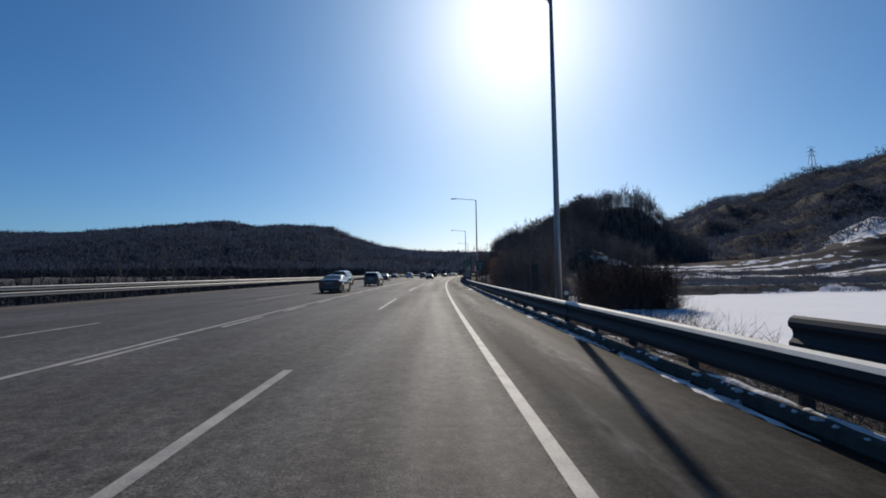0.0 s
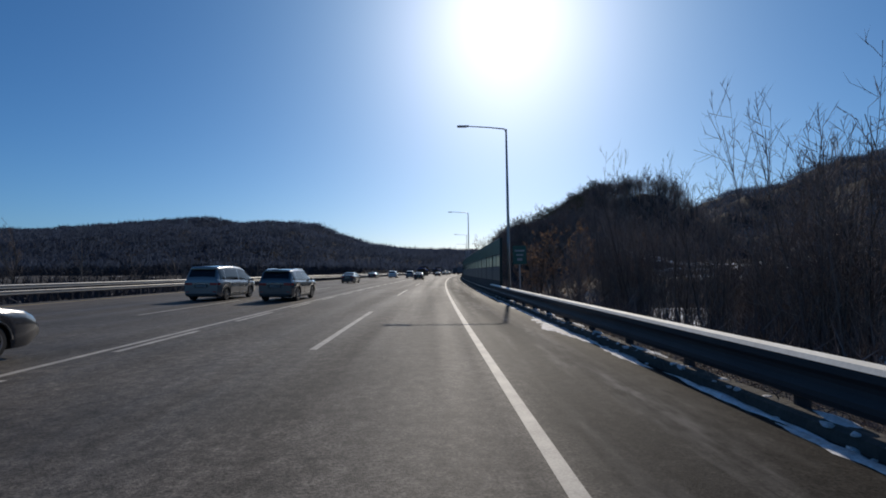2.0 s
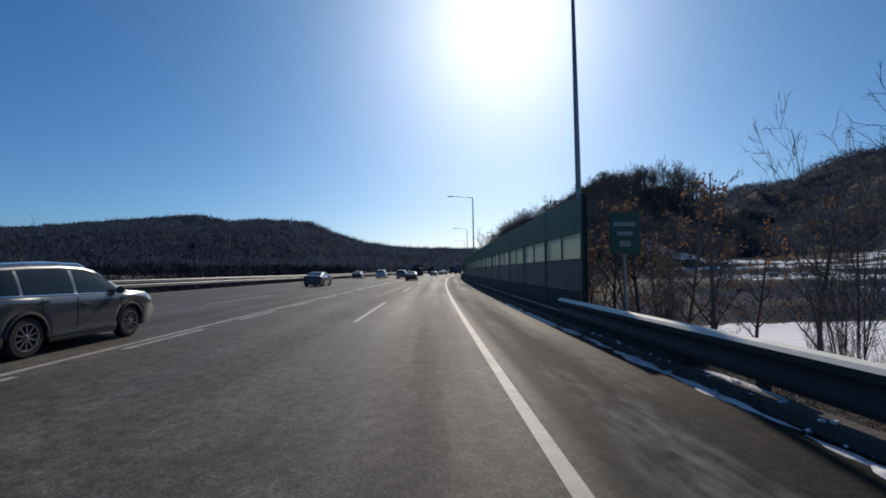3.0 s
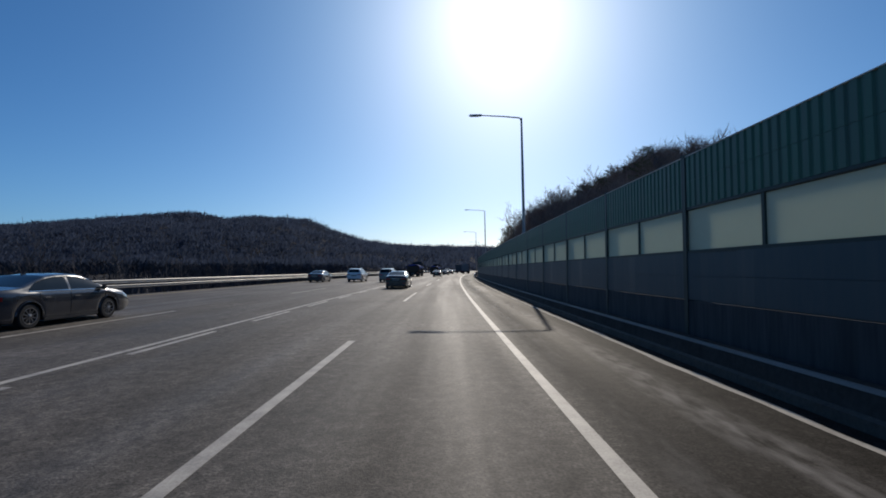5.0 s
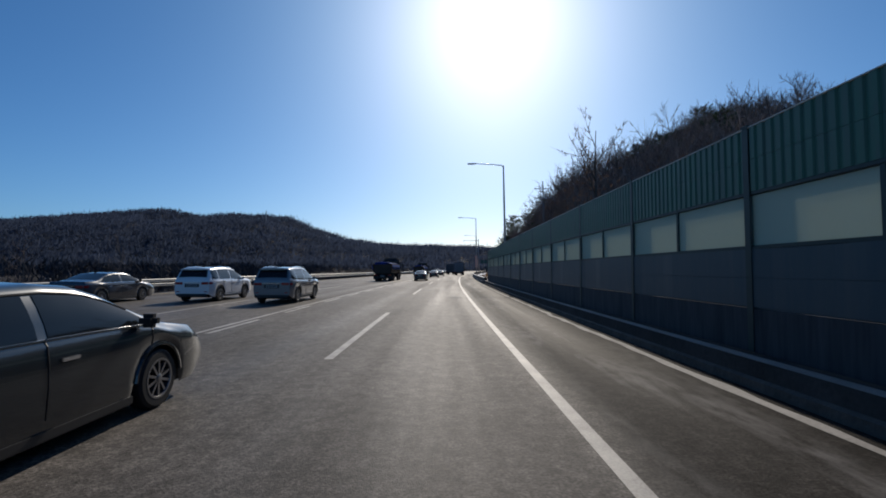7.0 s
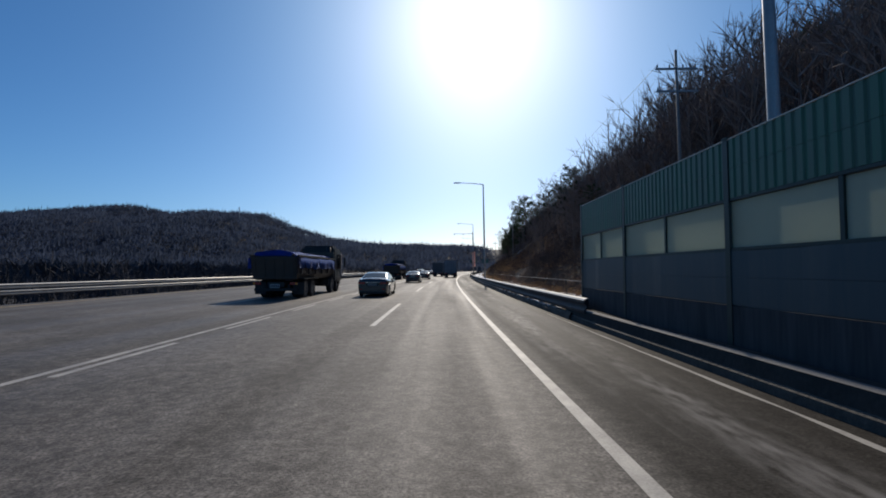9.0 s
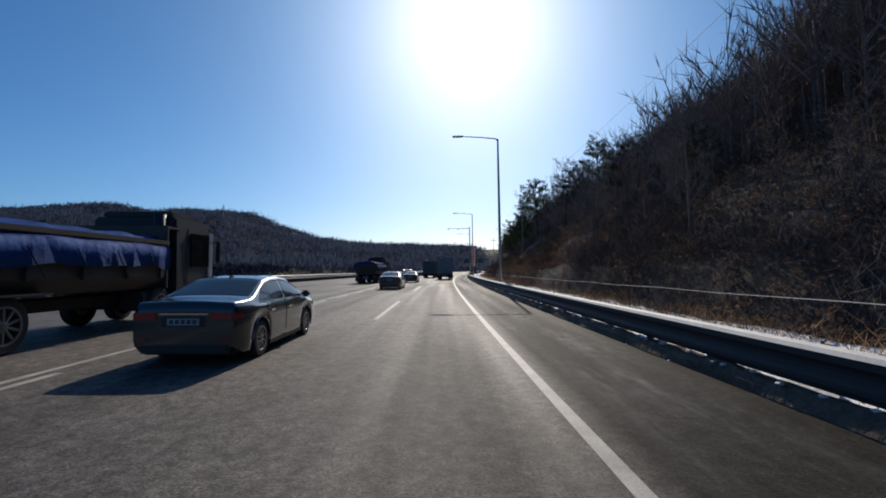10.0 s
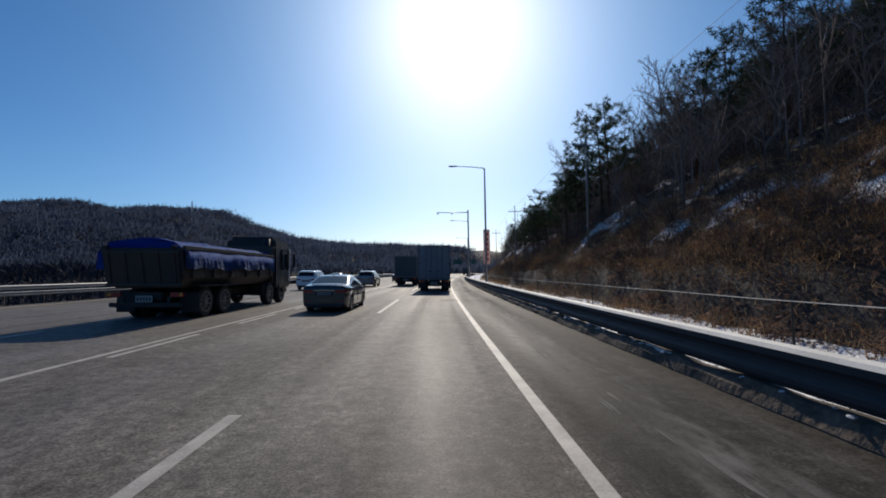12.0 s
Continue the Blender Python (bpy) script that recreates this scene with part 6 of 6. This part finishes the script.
def tipper_truck(s, u, label):
    L = 10.4
    truck = thing("tipper_truck", road_matrix(s + L / 2, u), label, "truck", "trucks on the motorway")
    yb, yf = -L / 2, L / 2
    # open steel body, narrower at the bottom
    bm = bmesh.new()
    y1 = yf - 2.75
    ring = lambda y, lean: [bm.verts.new((x, y + lean * (z - 1.0), z)) for x, z in ((-0.95, 1.0), (0.95, 1.0), (1.22, 1.35), (1.24, 2.25), (-1.24, 2.25), (-1.22, 1.35))]
    a, b = ring(yb + 0.35, -0.22), ring(y1, 0.05)
    for k in range(6):
        bm.faces.new((a[k], a[(k + 1) % 6], b[(k + 1) % 6], b[k]))
    bm.faces.new(a[::-1])
    bm.faces.new(b)
    bmesh.ops.recalc_face_normals(bm, faces=bm.faces)
    bmesh.ops.bevel(bm, geom=bm.edges[:], offset=0.03, segments=1, affect="EDGES")
    body = part("tipper_body", bm, TIPPER_STEEL, truck, "dark scratched steel tipper body")
    for sx in (-1, 1):
        for k in range(6):
            y = yb + 0.7 + k * (y1 - yb - 1.0) / 5
            part("side_rib", box_bm(sx * 1.245 - 0.035, sx * 1.245 + 0.035, y - 0.05, y + 0.05, 1.3, 2.2, 0.01), TIPPER_STEEL, body)
        part("side_rail", box_bm(sx * 1.25 - 0.05, sx * 1.25 + 0.05, yb + 0.15, y1, 2.2, 2.32, 0.015), TIPPER_STEEL, body)
        part("mudguard", box_bm(sx * 1.0 - 0.32, sx * 1.0 + 0.32, yb + 1.0, yb + 3.9, 1.02, 1.07, 0.015), CHASSIS, truck)
    gate = part("tailgate", box_bm(-1.14, 1.14, yb + 0.28, yb + 0.33, 1.05, 2.20, 0.015, m=Matrix.Translation((0, yb + 0.33, 1.05)) @ Matrix.Rotation(math.atan(0.22), 4, "X") @ Matrix.Translation((0, -yb - 0.33, -1.05))), TIPPER_STEEL, body)
    for x in (-1.0, -0.5, 0.0, 0.5, 1.0):
        part("gate_rib", tube_bm([(x, yb + 0.27, 1.08), (x, yb + 0.03, 2.18)], 0.04, 4), TIPPER_STEEL, gate)
    for z in (1.12, 2.12):
        part("gate_rail", tube_bm([(-1.16, yb + 0.28 - 0.22 * (z - 1.05), z), (1.16, yb + 0.28 - 0.22 * (z - 1.05), z)], 0.045, 4), TIPPER_STEEL, gate)
    for sx in (-1, 1):
        part("gate_hinge", tube_bm([(sx * 0.95, yb + 0.02, 2.28), (sx * 1.1, yb + 0.02, 2.28)], 0.05, 8), CHASSIS, gate)
    part("headboard", box_bm(-1.24, 1.24, y1 - 0.04, y1 + 0.06, 1.0, 2.75, 0.02), TIPPER_STEEL, body)
    part("cab_guard", box_bm(-1.2, 1.2, y1 + 0.06, y1 + 0.75, 2.66, 2.74, 0.02), TIPPER_STEEL, body)
    # tarpaulin: sagging ridge with folds, hanging over both sides
    bm = bmesh.new()
    rows = []
    n = 30
    for i in range(n + 1):
        f = i / n
        y = yb + 0.1 + (y1 - yb - 0.15) * f
        row = []
        for j in range(15):
            g = -1 + 2 * j / 14
            x = 1.30 * g
            crest = 0.26 * (1 - abs(g) ** 1.6) * (0.9 - 0.35 * f)
            z = 2.34 + crest + 0.05 * noise.noise((y * 1.3, g * 2.0, 1)) + 0.03 * math.sin(y * 5.2 + g * 3)
            if abs(g) > 0.78:
                drop = (0.82 + 0.14 * noise.noise((y * 1.1, g, 6))) * (abs(g) - 0.78) / 0.22
                z = 2.42 - drop + 0.02 * noise.noise((y * 2.0, g * 4, 3))
                x = g / abs(g) * (1.335 + 0.022 * noise.noise((y * 1.6, g * 5, 9)) + 0.02 * drop)
            row.append(bm.verts.new((x, y, z)))
        rows.append(row)
    for r0, r1 in zip(rows, rows[1:]):
        for k in range(14):
            bm.faces.new((r0[k], r0[k + 1], r1[k + 1], r1[k]))
    bmesh.ops.solidify(bm, geom=bm.faces[:], thickness=0.012)
    bmesh.ops.recalc_face_normals(bm, faces=bm.faces)
    tarp = part("tarpaulin", bm, TARP_BLUE, truck, "creased shiny blue tarpaulin", True)
    for k in range(6):
        y = yb + 0.9 + k * 1.15
        part("tarp_rope", tube_bm([(1.375, y, 1.95), (1.36, y + 0.25, 1.6), (1.30, y + 0.5, 1.35)], 0.012, 5), BLACK_TRIM, tarp)
    truck_running_gear(truck, yb + 0.35, yf - 0.4, ((yb + 1.7, True), (yb + 3.05, True), (yf - 2.9, False), (yf - 1.35, False)), 1.03, 0.52)
    truck_cab(truck, yf - 2.3, 2.45, 3.05, TIPPER_CAB)
    for sx in (-1, 1):
        part("corner_panel", box_bm(sx * 1.215 - 0.03, sx * 1.215 + 0.03, yf - 0.50, yf - 0.24, 1.05, 2.72, 0.02), CAB_WHITE, truck, "pale front corner panel of the cab")
        part("roof_lamp", box_bm(sx * 0.7 - 0.16, sx * 0.7 + 0.16, yf - 0.75, yf - 0.62, 3.05, 3.17, 0.03), BLACK_TRIM, truck)
    part("air_cleaner", tube_bm([(0.8, yf - 2.42, 1.1), (0.8, yf - 2.42, 3.1)], 0.16, 14), TIPPER_CAB, truck, "", True)
    part("roof_deflector", box_bm(-1.0, 1.0, yf - 2.2, yf - 1.0, 3.03, 3.22, 0.05), TIPPER_CAB, truck)
    add_plate(truck, yb + 0.28, 0.68, 0.52, 0.2)
    return truck


tipper_truck(170.0, -10.1, "dark tipper truck with a blue tarpaulin over its load")
tipper_truck(216.0, -10.1, "dark tipper truck with a blue tarpaulin behind a white car")

# ======================================================================
# Roadside poles, banner, signs, distance
# ======================================================================
BANNER_CLOTH = material("red_white_banner_cloth", (0.66, 0.50, 0.48), 0.8, vary=0.3, scale=2, fine=20)
BANNER_RED = material("banner_red_print", (0.50, 0.045, 0.05), 0.8, vary=0.3, scale=2, fine=20)
SIGN_GREEN = material("sign_green", (0.012, 0.085, 0.066), 0.45, vary=0.4, scale=1.5, fine=20)
SIGN_DARK = material("dark_sign_face", (0.014, 0.017, 0.020), 0.6, vary=0.5, scale=3, fine=30)
SIGN_BACK = material("sign_aluminium_back", (0.30, 0.31, 0.32), 0.5, 0.7, vary=0.4, scale=1.5, fine=20)
WIRE = material("grey_overhead_wire", (0.20, 0.20, 0.20), 0.7, 0.2, vary=0.3, scale=0.5, fine=4)
WOOD_POLE = material("concrete_utility_pole", (0.24, 0.23, 0.22), 0.85, vary=0.6, scale=2, fine=20)


def lamp_banner(s, u):
    m = road_matrix(s, u) @ Matrix.Rotation(-math.atan(BANK), 4, "Y")
    b = thing("banner", m, "tall red and white cloth banner on a lamp post", "banner")
    cloth = bmesh.new()
    rows = [[cloth.verts.new((0.62 * i / 6 - 0.22, 0.17 + 0.05 * math.sin(i * 1.1 + k * 0.7), 2.25 + 3.3 * k / 12)) for i in range(7)] for k in range(13)]
    for r0, r1 in zip(rows, rows[1:]):
        for k in range(6):
            cloth.faces.new((r0[k], r0[k + 1], r1[k + 1], r1[k]))
    bmesh.ops.solidify(cloth, geom=cloth.faces[:], thickness=0.006)
    sheet = part("cloth", cloth, BANNER_CLOTH, b, "faded white cloth", True)
    for k in range(6):
        z = 2.55 + k * 0.48
        part("print_bar", box_bm(-0.07, 0.25, 0.095, 0.105, z + 0.05, z + 0.31, 0.004), BANNER_RED, sheet, "red printed bar")
    for z in (2.22, 5.58):
        part("rod", tube_bm([(-0.24, 0.17, z), (0.42, 0.17, z)], 0.018, 6), POLE_STEEL, b)


lamp_banner(245.2, 3.37)


def camera_mast(s, u):
    m = thing("traffic_mast", road_matrix(s, u) @ Matrix.Rotation(-math.atan(BANK), 4, "Y"), "thick steel mast with a long level arm over the lanes", "mast")
    part("pole", tube_bm([(0, 0, -0.6), (0, 0, 6), (0, 0, 13.4)], [0.2, 0.17, 0.12], 12), POLE_STEEL, m, "", True)
    part("arm", tube_bm([(0, 0, 12.9), (-3, 0, 12.95), (-6.0, 0, 13.0)], [0.09, 0.075, 0.06], 8), POLE_STEEL, m, "", True)
    part("camera_housing", box_bm(-5.9, -5.6, -0.3, 0.2, 12.65, 12.85, 0.03), BLACK_TRIM, m)
    part("camera_housing", box_bm(-3.2, -2.9, -0.3, 0.2, 12.6, 12.8, 0.03), BLACK_TRIM, m)


camera_mast(288.0, 3.3)


def utility_pole(s, u, top, cross=1):
    z = float(ground_height(np.array([s]), np.array([u]))[0])
    height = top - z + 0.4
    p = thing("utility_pole", Matrix.Translation(road_point(s, u, z - 0.4)) @ Matrix.Rotation(-CURVE * s, 4, "Z"), "grey concrete utility pole with crossarms", "utility pole", "utility poles along the slope")
    part("pole", tube_bm([(0, 0, 0), (0, 0, height)], [0.10, 0.065], 10), WOOD_POLE, p, "", True)
    for k in range(cross):
        zz = height - 1.0 - 1.2 * k
        arm = part("crossarm", box_bm(-1.1, 1.1, -0.05, 0.05, zz - 0.05, zz + 0.05, 0.01), POLE_STEEL, p)
        for x in (-1.0, -0.35, 0.35, 1.0):
            part("insulator", tube_bm([(x, 0, zz + 0.05), (x, 0, zz + 0.14), (x, 0, zz + 0.22)], [0.03, 0.055, 0.03], 8), PLATE, arm)
    return Vector(road_point(s, u, top - 0.95))


tops = [utility_pole(s, u, h, c) for s, u, h, c in ((169.9, 11.1, 12.9, 2), (239.8, 11.45, 13.05, 1), (278.5, 11.0, 12.6, 1), (322, 11.0, 12.6, 1))]


def cable(a, b, sag, label):
    pts = [a.lerp(b, i / 20) - Vector((0, 0, sag * 4 * (i / 20) * (1 - i / 20))) for i in range(21)]
    tagged(finish("overhead_wire", tube_bm(pts, 0.009, 5), WIRE), label, "wire", "overhead wires")


for dx in (-1.0, 1.0):
    off = Vector((dx, 0, 0.15))
    for a, b in zip(tops, tops[1:]):
        cable(a + off, b + off, 0.5, "thin overhead wire between utility poles")
cable(tops[1] + Vector((0, 0, -3.2)), tops[0] + Vector((0, 0, -3.4)), 0.9, "thin overhead wire up the wooded slope")


def lattice_tower(x, y, height, label, base=4.0):
    u = RADIUS - math.hypot(RADIUS - x, y)
    s = math.atan2(y, RADIUS - x) / CURVE
    z = float(ground_height(np.array([s]), np.array([u]))[0])
    t = thing("lattice_tower", Matrix.Translation((x, y, z - 0.5)), label, "pylon")
    for sx in (-1, 1):
        for sy in (-1, 1):
            part("leg", tube_bm([(sx * base / 2, sy * base / 2, 0), (sx * 0.4, sy * 0.4, height)], 0.14, 5), POLE_STEEL, t)
    for k in range(7):
        f0, f1 = k / 7, (k + 1) / 7
        w0, w1 = base / 2 * (1 - f0) + 0.4 * f0, base / 2 * (1 - f1) + 0.4 * f1
        for sy in (-1, 1):
            part("brace", tube_bm([(-w0, sy * w0, f0 * height), (w1, sy * w1, f1 * height)], 0.08, 4), POLE_STEEL, t)
            part("brace", tube_bm([(w0, sy * w0, f0 * height), (-w1, sy * w1, f1 * height)], 0.08, 4), POLE_STEEL, t)
    return t


pylon = lattice_tower(268, 303, 22, "distant steel lattice power pylon on the wooded mountain", 5)
for z, w in ((22.5, 3.0), (19.5, 3.8), (16.5, 3.4)):
    part("crossarm", tube_bm([(-w, 0, z), (0, 0, z + 0.7), (w, 0, z)], 0.13, 5), POLE_STEEL, pylon)
mast = lattice_tower(-201, 795, 22, "distant slim radio mast on the ridge", 1.6)

# narrow marker panel on a thin post behind the guardrail
marker = thing("marker_panel", road_matrix(20.3, 3.6) @ Matrix.Rotation(-math.atan(BANK), 4, "Y"), "narrow dark upright roadside marker panel on a thin post", "sign")
part("panel", box_bm(-0.16, 0.16, -0.012, 0.012, 0.70, 1.92, 0.01), SIGN_DARK, marker)
part("panel_edge", box_bm(-0.165, -0.158, -0.016, 0.016, 0.69, 1.93), SIGN_BACK, marker)
part("post", tube_bm([(0, 0.04, -0.9), (0, 0.04, 1.85)], 0.028, 8), POLE_STEEL, marker)

# green road sign seen edge-on behind the thicket
sign = thing("road_sign", road_matrix(57.9, 4.38) @ Matrix.Rotation(-math.atan(BANK), 4, "Y"), "green road direction sign on a steel post beside the barrier", "road sign")
board = part("board", box_bm(-0.42, 0.42, -0.02, 0.02, 1.95, 3.10, 0.012), SIGN_GREEN, sign)
part("post", tube_bm([(0, 0.07, -1.6), (0, 0.07, 3.05)], 0.05, 8), POLE_STEEL, sign)
for z, w, high in ((2.78, 0.30, 0.11), (2.52, 0.22, 0.11), (2.24, 0.16, 0.16)):
    part("text_bar", box_bm(-w, w, -0.027, -0.021, z - high / 2, z + high / 2), SIGN_BACK, board, "white lettering bar")

# overhead sign gantry far down the road
gantry = thing("sign_gantry", road_matrix(470, 0) @ Matrix.Rotation(-math.atan(BANK), 4, "Y"), "far-off overhead sign gantry across the lanes", "gantry")
for x in (4.5, -21.5):
    part("upright", tube_bm([(x, 0, -0.5), (x, 0, 8.2)], 0.25, 8), POLE_STEEL, gantry)
for z in (7.0, 8.0):
    part("girder", tube_bm([(-21.5, 0, z), (4.5, 0, z)], 0.14, 6), POLE_STEEL, gantry)
for x in (-2.5, -10.5):
    part("sign_board", box_bm(x - 2.6, x + 2.6, -0.2, -0.12, 6.2, 8.9, 0.03), SIGN_GREEN, gantry, "green sign board")
